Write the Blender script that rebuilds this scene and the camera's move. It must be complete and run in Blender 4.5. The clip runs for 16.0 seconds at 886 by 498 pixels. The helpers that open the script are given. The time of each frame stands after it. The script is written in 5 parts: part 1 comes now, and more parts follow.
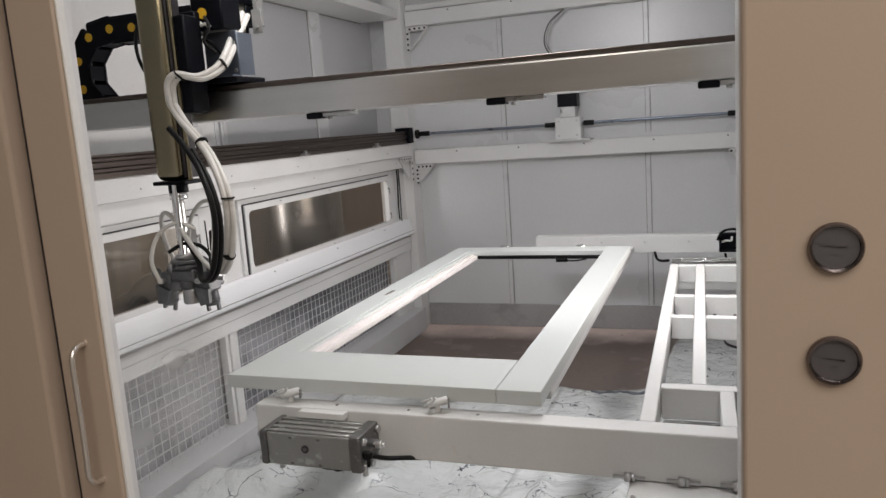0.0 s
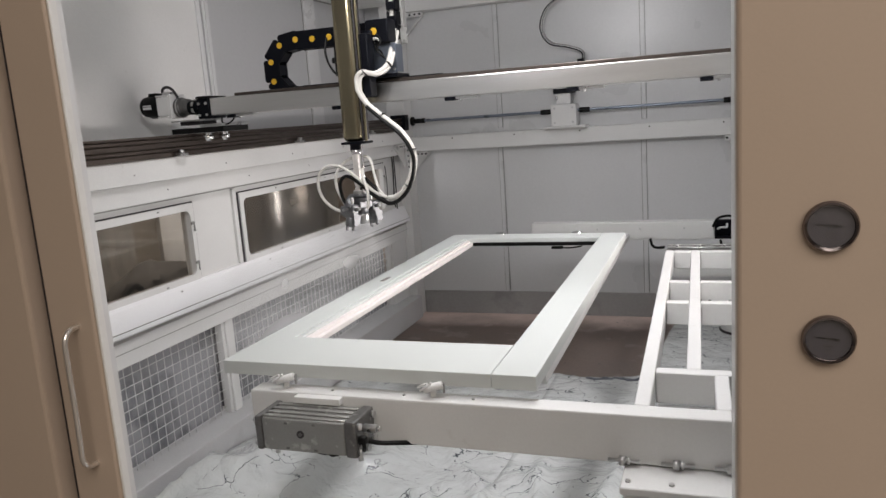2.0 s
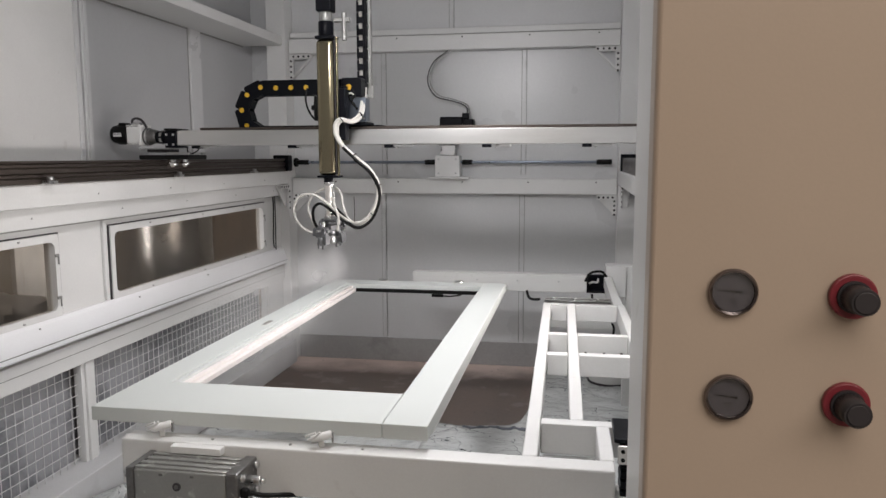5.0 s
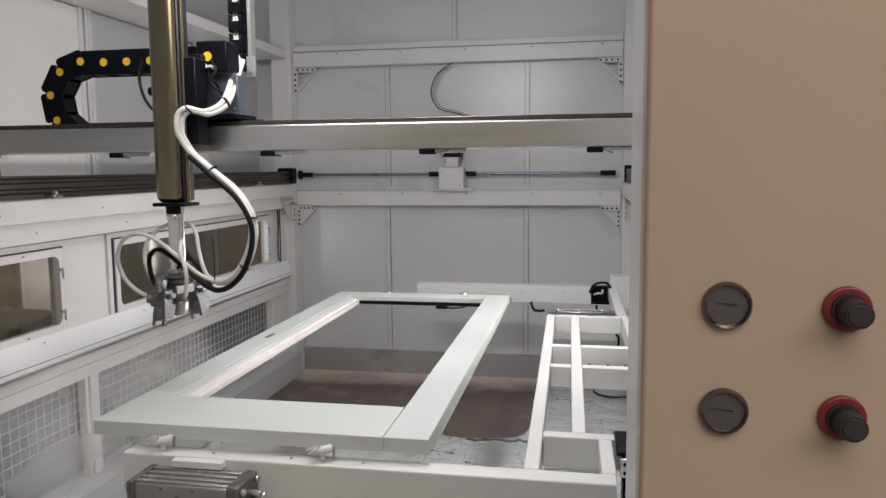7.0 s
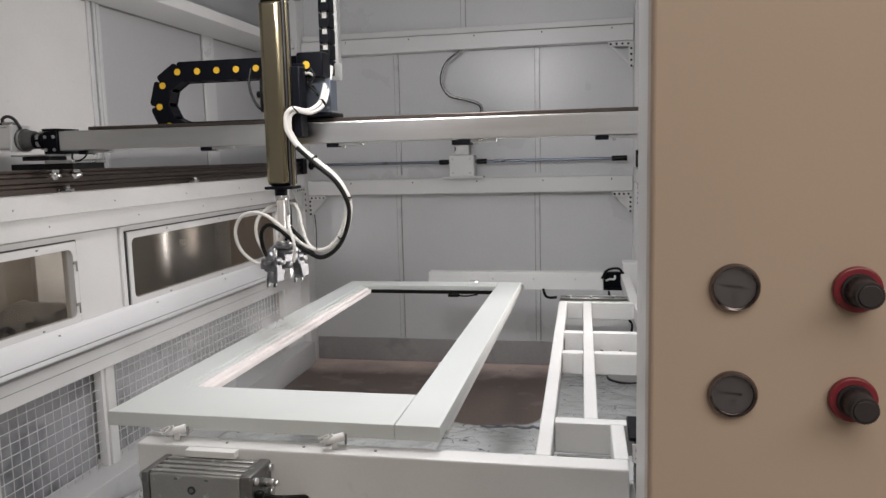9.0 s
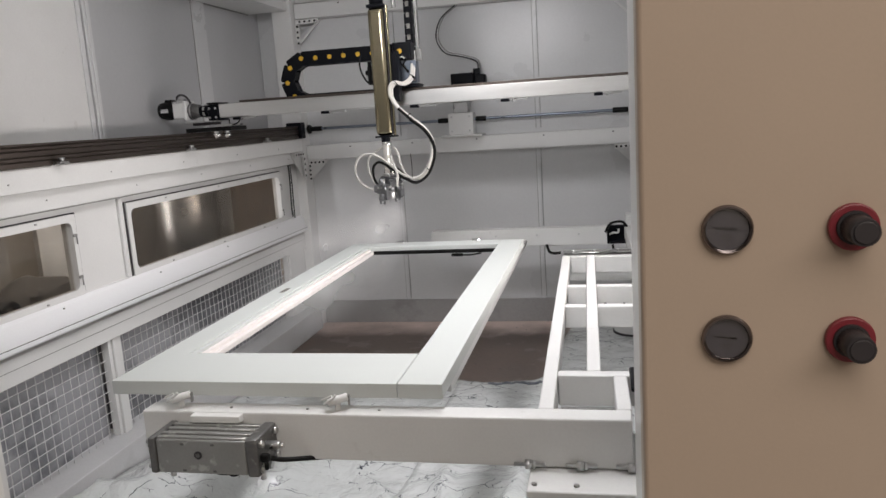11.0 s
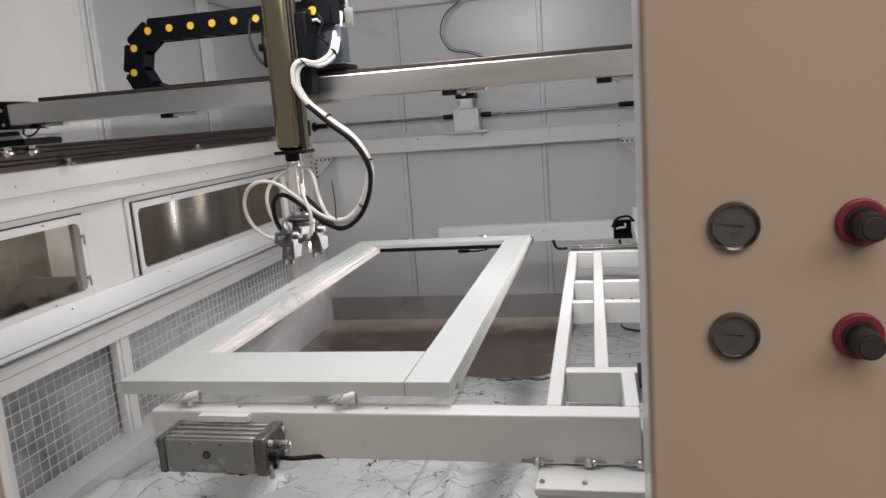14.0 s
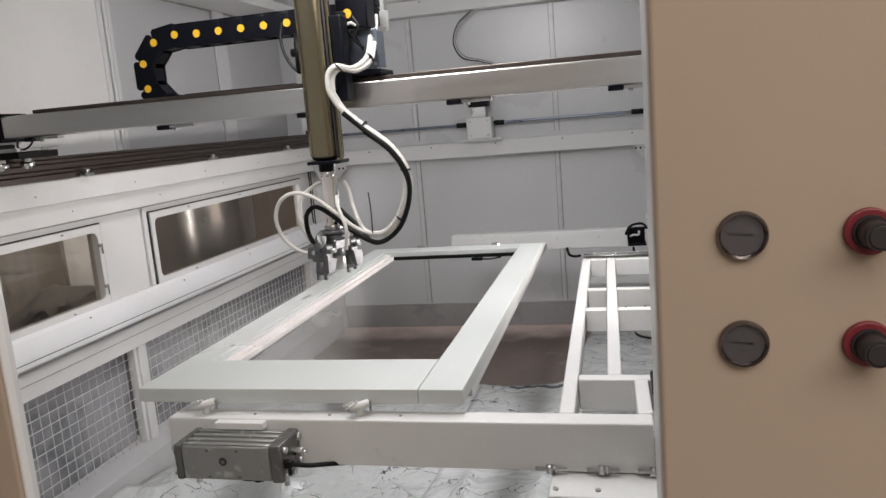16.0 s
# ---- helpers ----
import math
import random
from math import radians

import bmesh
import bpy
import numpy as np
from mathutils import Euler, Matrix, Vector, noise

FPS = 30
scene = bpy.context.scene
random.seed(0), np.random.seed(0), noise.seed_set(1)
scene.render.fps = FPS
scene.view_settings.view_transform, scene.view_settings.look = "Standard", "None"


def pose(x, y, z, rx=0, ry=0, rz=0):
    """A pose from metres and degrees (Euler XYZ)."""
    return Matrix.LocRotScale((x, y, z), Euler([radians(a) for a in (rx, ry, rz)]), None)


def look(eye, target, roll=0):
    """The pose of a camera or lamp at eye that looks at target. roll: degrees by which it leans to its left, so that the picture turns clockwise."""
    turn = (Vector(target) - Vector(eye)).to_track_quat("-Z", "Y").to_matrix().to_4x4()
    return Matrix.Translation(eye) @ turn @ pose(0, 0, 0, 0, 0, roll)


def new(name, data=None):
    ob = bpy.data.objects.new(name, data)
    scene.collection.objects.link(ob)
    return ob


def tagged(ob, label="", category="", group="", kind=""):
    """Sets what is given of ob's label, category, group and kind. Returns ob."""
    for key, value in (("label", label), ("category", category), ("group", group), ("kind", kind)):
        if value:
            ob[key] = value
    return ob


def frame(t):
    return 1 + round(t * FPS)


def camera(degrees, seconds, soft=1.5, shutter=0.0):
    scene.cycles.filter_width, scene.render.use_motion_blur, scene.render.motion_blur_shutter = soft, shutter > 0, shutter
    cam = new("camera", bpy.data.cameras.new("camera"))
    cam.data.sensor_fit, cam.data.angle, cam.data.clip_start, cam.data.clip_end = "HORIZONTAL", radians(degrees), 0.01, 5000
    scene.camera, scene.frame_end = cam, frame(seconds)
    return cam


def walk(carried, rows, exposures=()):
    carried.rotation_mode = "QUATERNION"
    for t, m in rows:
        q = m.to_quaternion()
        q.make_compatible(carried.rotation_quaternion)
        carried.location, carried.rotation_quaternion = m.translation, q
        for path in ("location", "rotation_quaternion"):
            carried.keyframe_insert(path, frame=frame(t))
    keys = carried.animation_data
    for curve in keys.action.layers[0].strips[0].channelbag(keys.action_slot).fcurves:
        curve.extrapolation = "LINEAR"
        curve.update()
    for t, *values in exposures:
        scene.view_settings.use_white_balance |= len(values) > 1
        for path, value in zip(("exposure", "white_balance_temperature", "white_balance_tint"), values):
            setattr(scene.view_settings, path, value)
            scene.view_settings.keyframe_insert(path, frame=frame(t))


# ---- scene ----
cam = camera(61.2, 16.0)
PATH = [
    (0, pose(0.0206, 0.0102, 1.5258, 80.72, 3.96, 19.63)),
    (0.5, pose(0.0230, 0.0126, 1.5246, 80.77, 4.06, 19.72)),
    (1, pose(0.0221, 0.0108, 1.5235, 80.71, 4.03, 19.68)),
    (1.5, pose(0.0228, 0.0097, 1.5250, 80.38, 4.09, 19.57)),
    (2, pose(0.0212, 0.0135, 1.5155, 79.85, 4.01, 19.31)),
    (2.5, pose(0.0140, 0.0271, 1.5120, 79.53, 3.74, 18.86)),
    (3, pose(0.0082, 0.0304, 1.5137, 79.77, 3.24, 18.01)),
    (3.5, pose(0.0120, 0.0121, 1.5315, 80.44, 2.48, 16.41)),
    (4, pose(-0.0035, 0.0021, 1.5335, 81.42, 1.48, 14.00)),
    (4.5, pose(-0.0281, 0.0005, 1.5267, 82.27, 0.64, 11.59)),
    (5, pose(-0.0377, -0.0047, 1.5262, 82.93, 0.14, 9.96)),
    (7.5, pose(-0.0204, -0.0005, 1.5301, 83.82, 0.63, 10.63)),
    (8, pose(-0.0199, 0.0016, 1.5302, 83.74, 0.77, 10.89)),
    (10.5, pose(0.0021, 0.0169, 1.5142, 80.74, 3.03, 11.58)),
    (11, pose(0.0052, 0.0256, 1.5129, 79.98, 3.62, 11.48)),
    (11.5, pose(0.0035, 0.0303, 1.5128, 79.51, 3.90, 11.39)),
    (12, pose(0.0011, 0.0343, 1.5119, 79.35, 3.98, 11.31)),
    (12.5, pose(0.0023, 0.0355, 1.5132, 79.33, 4.01, 11.33)),
    (13, pose(0.0021, 0.0332, 1.5148, 79.39, 4.02, 11.39)),
    (13.5, pose(0.0043, 0.0330, 1.5156, 79.50, 4.15, 11.58)),
    (14, pose(0.0066, 0.0296, 1.5162, 79.70, 4.26, 11.89)),
    (14.5, pose(0.0061, 0.0217, 1.5179, 79.95, 4.42, 12.21)),
    (15, pose(0.0099, 0.0166, 1.5191, 80.19, 4.55, 12.58)),
    (15.5, pose(0.0103, 0.0169, 1.5200, 80.33, 4.58, 12.83)),
    (16, pose(0.0122, 0.0163, 1.5210, 80.35, 4.63, 12.91)),
]
walk(cam, PATH, [(0, 0.05), (2, 0.0), (13, 0.0), (15.5, 0.08), (16, 0.08)])

# ---- world and lights ----
world = bpy.data.worlds.new("workshop")
scene.world = world
world.use_nodes = True
world.node_tree.nodes["Background"].inputs[0].default_value = (0.80, 0.72, 0.63, 1)
world.node_tree.nodes["Background"].inputs[1].default_value = 0.30


def area_lamp(name, m, sx, sy, power, color, spread=180):
    data = bpy.data.lights.new(name, "AREA")
    data.shape, data.size, data.size_y, data.energy, data.color = "RECTANGLE", sx, sy, power, color
    data.spread = radians(spread)
    ob = new(name, data)
    ob.matrix_world = m
    return ob


COOL = (0.99, 0.965, 0.98)
WARM = (1.0, 0.90, 0.80)
area_lamp("booth_front_tube_light", look((-0.80, 1.36, 2.45), (-0.45, 4.9, 1.30)), 0.8, 0.16, 13, COOL, 125)
area_lamp("booth_ceiling_tube_light", pose(-0.35, 2.35, 2.95), 0.3, 2.5, 25, COOL, 112)
# low light from the right; its window opening is assumed, out of view
area_lamp("right_side_light", look((0.40, 3.2, 1.07), (-2.1, 2.8, 1.75)), 1.5, 0.24, 10, (1.0, 0.925, 0.895), 115)
area_lamp("workshop_light", pose(1.4, -1.4, 3.2), 3.6, 2.6, 106, WARM)
area_lamp("workshop_light_side", pose(-2.72, 3.7, 3.1), 0.4, 2.6, 70, WARM)
# unseen lamp added to give the tank its long highlight
area_lamp("tank_highlight_lamp", look((-2.62, 3.5, 1.2), (-3.0, 5.0, 1.2)), 0.10, 0.9, 5, COOL)

# ---- materials ----


def material(name, color, rough=0.5, metal=0.0, vary=0.08, scale=6.0, fine=90.0, bump=0.03, spread=0.1, dirt=None, coat=0.0, stretch=(1, 1, 1), gloss=0.5):
    """A surface with tone variation at two scales, rough patches and fine relief."""
    m = bpy.data.materials.new(name)
    m.use_nodes = True
    nt = m.node_tree
    nd, ln = nt.nodes, nt.links
    bs = nd["Principled BSDF"]
    tc = nd.new("ShaderNodeTexCoord")
    mp = nd.new("ShaderNodeMapping")
    mp.inputs["Scale"].default_value = stretch
    ln.new(tc.outputs["Object"], mp.inputs["Vector"])
    big = nd.new("ShaderNodeTexNoise")
    big.inputs["Scale"].default_value, big.inputs["Detail"].default_value = scale, 5
    small = nd.new("ShaderNodeTexNoise")
    small.inputs["Scale"].default_value, small.inputs["Detail"].default_value = fine, 3
    ln.new(mp.outputs[0], big.inputs["Vector"])
    ln.new(mp.outputs[0], small.inputs["Vector"])
    mix = nd.new("ShaderNodeMix")
    mix.data_type = "RGBA"
    lo = [max(0.0, c * (1 - vary)) for c in color]
    hi = [min(1.0, c * (1 + vary)) for c in color]
    mix.inputs[6].default_value, mix.inputs[7].default_value = (*lo, 1), (*hi, 1)
    add = nd.new("ShaderNodeMath")
    add.operation = "MULTIPLY_ADD"
    add.inputs[1].default_value, add.inputs[2].default_value = 0.35, 0.0
    ln.new(small.outputs["Fac"], add.inputs[0])
    add2 = nd.new("ShaderNodeMath")
    add2.operation = "MULTIPLY_ADD"
    add2.inputs[1].default_value = 0.65
    ln.new(big.outputs["Fac"], add2.inputs[0])
    ln.new(add.outputs[0], add2.inputs[2])
    ramp = nd.new("ShaderNodeMapRange")
    ramp.inputs[1].default_value, ramp.inputs[2].default_value = 0.3, 0.7
    ln.new(add2.outputs[0], ramp.inputs[0])
    ln.new(ramp.outputs[0], mix.inputs[0])
    out = mix.outputs[2]
    if dirt:
        spots = nd.new("ShaderNodeTexNoise")
        spots.inputs["Scale"].default_value, spots.inputs["Detail"].default_value = dirt[1], 8
        ln.new(mp.outputs[0], spots.inputs["Vector"])
        cut = nd.new("ShaderNodeMapRange")
        cut.inputs[1].default_value, cut.inputs[2].default_value, cut.inputs[4].default_value = dirt[2], dirt[2] + 0.08, dirt[3]
        ln.new(spots.outputs["Fac"], cut.inputs[0])
        mix2 = nd.new("ShaderNodeMix")
        mix2.data_type = "RGBA"
        ln.new(cut.outputs[0], mix2.inputs[0])
        ln.new(out, mix2.inputs[6])
        mix2.inputs[7].default_value = (*dirt[0], 1)
        out = mix2.outputs[2]
    ln.new(out, bs.inputs["Base Color"])
    rr = nd.new("ShaderNodeMapRange")
    rr.inputs[3].default_value, rr.inputs[4].default_value = max(0.02, rough - spread), min(1, rough + spread)
    ln.new(big.outputs["Fac"], rr.inputs[0])
    ln.new(rr.outputs[0], bs.inputs["Roughness"])
    bs.inputs["Metallic"].default_value = metal
    bs.inputs["Coat Weight"].default_value = coat
    bs.inputs["Specular IOR Level"].default_value = gloss
    bp = nd.new("ShaderNodeBump")
    bp.inputs["Strength"].default_value, bp.inputs["Distance"].default_value = bump, 0.01
    ln.new(add2.outputs[0], bp.inputs["Height"])
    ln.new(bp.outputs[0], bs.inputs["Normal"])
    return m


def film_material():
    """Crumpled masking film, with the dark shade in its creases painted into the colour."""
    m = material("masking_film", (0.60, 0.62, 0.615), 0.22, vary=0.07, scale=3, fine=22, bump=0.10)
    nd, ln = m.node_tree.nodes, m.node_tree.links
    bs = nd["Principled BSDF"]
    base = bs.inputs["Base Color"].links[0].from_socket
    tc = nd.new("ShaderNodeTexCoord")
    warp = nd.new("ShaderNodeTexNoise")
    warp.inputs["Scale"].default_value, warp.inputs["Detail"].default_value = 4, 6
    ln.new(tc.outputs["Object"], warp.inputs["Vector"])
    mv = nd.new("ShaderNodeVectorMath")
    mv.operation = "MULTIPLY_ADD"
    mv.inputs[1].default_value = (0.35, 0.35, 0.35)
    ln.new(warp.outputs["Color"], mv.inputs[0])
    ln.new(tc.outputs["Object"], mv.inputs[2])
    out, heights = base, []
    # dark tones drawn along the folds stand in for their shade
    for size, width, seed, low, crease_shade in ((4.6, 0.013, 0.0, 0.51, (0.05, 0.055, 0.07, 1)), (13.0, 0.030, 3.7, 0.59, (0.07, 0.075, 0.09, 1))):
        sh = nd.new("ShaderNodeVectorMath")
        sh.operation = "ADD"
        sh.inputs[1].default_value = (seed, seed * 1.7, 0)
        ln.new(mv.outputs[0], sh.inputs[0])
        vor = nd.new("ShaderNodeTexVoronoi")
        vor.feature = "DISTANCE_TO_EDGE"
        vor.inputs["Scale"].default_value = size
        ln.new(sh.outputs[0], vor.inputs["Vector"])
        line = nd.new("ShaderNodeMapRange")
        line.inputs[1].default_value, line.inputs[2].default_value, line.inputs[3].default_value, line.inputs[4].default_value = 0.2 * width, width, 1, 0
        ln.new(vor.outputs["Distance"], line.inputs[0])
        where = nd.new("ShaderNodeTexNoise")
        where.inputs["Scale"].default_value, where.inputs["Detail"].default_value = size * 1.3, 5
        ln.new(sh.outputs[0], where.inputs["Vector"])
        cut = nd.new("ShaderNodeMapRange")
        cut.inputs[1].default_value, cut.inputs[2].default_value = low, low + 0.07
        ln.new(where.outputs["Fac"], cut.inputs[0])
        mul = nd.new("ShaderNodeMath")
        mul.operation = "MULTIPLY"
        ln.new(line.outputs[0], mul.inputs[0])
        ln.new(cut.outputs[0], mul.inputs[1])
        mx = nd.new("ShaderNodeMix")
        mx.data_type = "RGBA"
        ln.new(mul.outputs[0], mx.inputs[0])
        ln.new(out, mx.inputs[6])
        mx.inputs[7].default_value = crease_shade
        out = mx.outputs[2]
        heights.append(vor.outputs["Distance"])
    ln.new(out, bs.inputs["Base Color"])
    normal = bs.inputs["Normal"].links[0].from_socket
    for h, depth in zip(heights, (0.030, 0.008)):
        bp = nd.new("ShaderNodeBump")
        bp.inputs["Strength"].default_value, bp.inputs["Distance"].default_value = 0.7, depth
        ln.new(h, bp.inputs["Height"])
        ln.new(normal, bp.inputs["Normal"])
        normal = bp.outputs[0]
    ln.new(normal, bs.inputs["Normal"])
    return m


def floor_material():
    """Brown coated floor, paler and pinkish towards the back wall, with dark paint specks."""
    m = material("stained_brown_floor", (0.135, 0.098, 0.082), 0.34, vary=0.22, scale=4, fine=70, bump=0.12, dirt=((0.30, 0.25, 0.23), 7, 0.58, 0.4))
    nd, ln = m.node_tree.nodes, m.node_tree.links
    bs = nd["Principled BSDF"]
    base = bs.inputs["Base Color"].links[0].from_socket
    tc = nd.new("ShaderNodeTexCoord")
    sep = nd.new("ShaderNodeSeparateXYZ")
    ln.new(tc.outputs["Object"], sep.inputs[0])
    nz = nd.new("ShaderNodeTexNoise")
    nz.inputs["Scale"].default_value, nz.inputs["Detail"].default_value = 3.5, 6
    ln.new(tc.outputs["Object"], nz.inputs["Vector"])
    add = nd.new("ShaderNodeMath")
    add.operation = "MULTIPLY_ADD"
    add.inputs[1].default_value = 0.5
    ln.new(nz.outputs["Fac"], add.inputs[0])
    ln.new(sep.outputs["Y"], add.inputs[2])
    pale_band = nd.new("ShaderNodeMapRange")
    pale_band.inputs[1].default_value, pale_band.inputs[2].default_value, pale_band.inputs[4].default_value = 5.06, 5.38, 0.95
    ln.new(add.outputs[0], pale_band.inputs[0])
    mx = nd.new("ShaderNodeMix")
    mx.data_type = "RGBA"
    ln.new(pale_band.outputs[0], mx.inputs[0])
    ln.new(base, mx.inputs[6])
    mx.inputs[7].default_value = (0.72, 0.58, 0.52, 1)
    vor = nd.new("ShaderNodeTexVoronoi")
    vor.inputs["Scale"].default_value = 16
    ln.new(tc.outputs["Object"], vor.inputs["Vector"])
    speck = nd.new("ShaderNodeMapRange")
    speck.inputs[1].default_value, speck.inputs[2].default_value, speck.inputs[3].default_value, speck.inputs[4].default_value = 0.06, 0.14, 0.8, 0
    ln.new(vor.outputs["Distance"], speck.inputs[0])
    mx2 = nd.new("ShaderNodeMix")
    mx2.data_type = "RGBA"
    ln.new(speck.outputs[0], mx2.inputs[0])
    ln.new(mx.outputs[2], mx2.inputs[6])
    mx2.inputs[7].default_value = (0.05, 0.045, 0.045, 1)
    ln.new(mx2.outputs[2], bs.inputs["Base Color"])
    return m


def glass_material(name, tint=(1, 1, 1), rough=0.02, mixed=0.12):
    m = bpy.data.materials.new(name)
    m.use_nodes = True
    nd, ln = m.node_tree.nodes, m.node_tree.links
    nd.remove(nd["Principled BSDF"])
    tr = nd.new("ShaderNodeBsdfTransparent")
    tr.inputs[0].default_value = (*tint, 1)
    gl = nd.new("ShaderNodeBsdfGlossy")
    gl.inputs["Roughness"].default_value = rough
    gl.inputs["Color"].default_value = (0.9, 0.9, 0.9, 1)
    mx = nd.new("ShaderNodeMixShader")
    mx.inputs[0].default_value = mixed
    ln.new(tr.outputs[0], mx.inputs[1])
    ln.new(gl.outputs[0], mx.inputs[2])
    ln.new(mx.outputs[0], nd["Material Output"].inputs["Surface"])
    return m


WALL = material("grey_white_wall_panel", (0.64, 0.645, 0.65), 0.30, vary=0.05, scale=1.6, fine=60, bump=0.02)
FRAME = material("white_painted_steel", (0.72, 0.72, 0.71), 0.33, vary=0.05, scale=3, fine=120, bump=0.03, dirt=((0.47, 0.45, 0.42), 14, 0.69, 0.3))
WHITE = material("bright_white_paint", (0.86, 0.865, 0.88), 0.34, vary=0.03, scale=2, fine=110, bump=0.02)
RACKW = material("overspray_white_steel", (0.66, 0.66, 0.65), 0.42, vary=0.05, scale=5, fine=140, bump=0.06, dirt=((0.55, 0.54, 0.52), 18, 0.66, 0.5))
PRIMER = material("sprayed_primer", (0.555, 0.58, 0.565), 0.48, vary=0.03, scale=3, fine=160, bump=0.03)
# primer of the rebate steps, lightened: side light on them is painted in
PRIMER_LIT = material("side_lit_primer", (0.74, 0.70, 0.68), 0.6, vary=0.08, scale=12, fine=120, bump=0.08)
ALU = material("brushed_aluminium", (0.70, 0.70, 0.69), 0.30, 1.0, vary=0.06, scale=2.2, fine=60, bump=0.008, stretch=(1, 8, 14), spread=0.06)
BRONZE = material("bronze_anodised_aluminium", (0.31, 0.27, 0.18), 0.21, 1.0, vary=0.035, scale=2, fine=25, bump=0.004, stretch=(16, 16, 0.6), spread=0.04)
RAILM = material("dark_bronze_rail", (0.095, 0.078, 0.068), 0.36, 0.85, vary=0.15, scale=5, fine=90, bump=0.03, stretch=(12, 1, 12))
STEEL = material("machined_steel", (0.52, 0.52, 0.52), 0.30, 1.0, vary=0.12, scale=20, fine=150, bump=0.004)
CHROME = material("chrome", (0.82, 0.82, 0.82), 0.12, 1.0, vary=0.04, spread=0.04, bump=0.002)
ZINC = material("grey_zinc_housing", (0.29, 0.29, 0.28), 0.42, 0.55, vary=0.10, scale=14, fine=160, bump=0.06, dirt=((0.62, 0.62, 0.60), 30, 0.60, 0.5))
CASTING = material("dark_cast_aluminium", (0.15, 0.148, 0.145), 0.42, 0.6, vary=0.2, scale=30, fine=160, bump=0.1, dirt=((0.45, 0.45, 0.43), 40, 0.62, 0.5))
GUN = material("paint_coated_steel", (0.16, 0.163, 0.17), 0.36, 0.75, vary=0.25, scale=40, fine=200, bump=0.15)
BLACK = material("black_plastic", (0.0035, 0.004, 0.0065), 0.40, vary=0.2, scale=20, fine=150, bump=0.04, gloss=0.12)
MATT = material("black_rubber_and_shade", (0.006, 0.006, 0.006), 0.45, vary=0.2, scale=30, fine=150, gloss=0.16)
YELLOW = material("yellow_plastic", (0.66, 0.39, 0.02), 0.45, vary=0.06)
HOSE = material("cream_hose", (0.58, 0.565, 0.53), 0.45, vary=0.10, scale=25, fine=160, bump=0.05, dirt=((0.35, 0.33, 0.30), 40, 0.62, 0.5))
TAN = material("beige_painted_sheet", (0.48, 0.388, 0.315), 0.36, vary=0.03, scale=2.5, fine=220, bump=0.03)
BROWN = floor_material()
WALL_FOOT = material("mottled_grey_wall_foot", (0.34, 0.335, 0.33), 0.45, vary=0.14, scale=2.5, fine=60, bump=0.04, dirt=((0.22, 0.215, 0.21), 4, 0.55, 0.5))
LEDGE = material("dusty_white_ledge", (0.56, 0.56, 0.565), 0.6, vary=0.08, scale=3, fine=110, bump=0.05, dirt=((0.42, 0.42, 0.42), 4, 0.6, 0.3))
FILTER = material("grey_filter_mat", (0.17, 0.175, 0.19), 0.85, vary=0.35, scale=7, fine=140, bump=0.3, dirt=((0.42, 0.42, 0.44), 2.2, 0.47, 0.75))
WIRE = material("overspray_white_wire", (0.66, 0.66, 0.67), 0.55, 0.0, vary=0.12, scale=20)
SHEET = material("galvanised_side_sheet", (0.54, 0.545, 0.555), 0.36, 0.25, vary=0.05, scale=1.4, fine=50, bump=0.015)
FILM = film_material()
HANDLE = material("satin_steel", (0.86, 0.83, 0.80), 0.28, 0.9, vary=0.04, bump=0.002)
BLUESTEEL = material("blue_grey_steel", (0.22, 0.25, 0.30), 0.30, 0.8, vary=0.12, scale=10, fine=100)
PANE = glass_material("window_glass", (0.80, 0.78, 0.75), 0.05, 0.06)
LENS = glass_material("gauge_glass", (0.95, 0.95, 0.95), 0.015, 0.07)
DIAL = material("grey_dial", (0.068, 0.063, 0.080), 0.55, vary=0.16, scale=60, fine=200)
DARKBEZEL = material("dark_chrome_bezel", (0.22, 0.195, 0.20), 0.09, 1.0, vary=0.1, spread=0.04)
RED = material("red_plastic", (0.20, 0.022, 0.034), 0.4, vary=0.06)
KNOB = material("charcoal_plastic", (0.03, 0.026, 0.03), 0.5, vary=0.1)
CONCRETE = material("workshop_concrete", (0.26, 0.24, 0.22), 0.8, vary=0.15, scale=2, fine=50, bump=0.1)
SHED = material("workshop_wall", (0.30, 0.27, 0.23), 0.8, vary=0.25, scale=1.2, fine=30, bump=0.1)
# pale bounce surface behind the camera, for a brighter reflection in the beam
PALE_BOUNCE = material("pale_bounce_surface", (0.62, 0.605, 0.58), 0.8, vary=0.12, scale=1.2, fine=30, bump=0.08)
DRUM = material("steel_drum_skin", (0.34, 0.33, 0.32), 0.24, 0.9, vary=0.12, scale=3, fine=60)
CLOTH = material("grey_dust_sheet", (0.075, 0.07, 0.067), 0.85, vary=0.15, scale=9, fine=90, bump=0.2)

# ---- mesh helpers ----


def bm_box(x0, x1, y0, y1, z0, z1, bevel=0.0, seg=1):
    bm = bmesh.new()
    bmesh.ops.create_cube(bm, size=1)
    bmesh.ops.transform(bm, verts=bm.verts, matrix=Matrix.Translation(((x0 + x1) / 2, (y0 + y1) / 2, (z0 + z1) / 2)) @ Matrix.Diagonal((x1 - x0, y1 - y0, z1 - z0, 1)))
    if bevel:
        bmesh.ops.bevel(bm, geom=bm.edges[:], offset=bevel, segments=seg, affect="EDGES", profile=0.5)
        bm.normal_update()
        for f in bm.faces:
            f.smooth = max(abs(c) for c in f.normal) < 0.999
    return bm


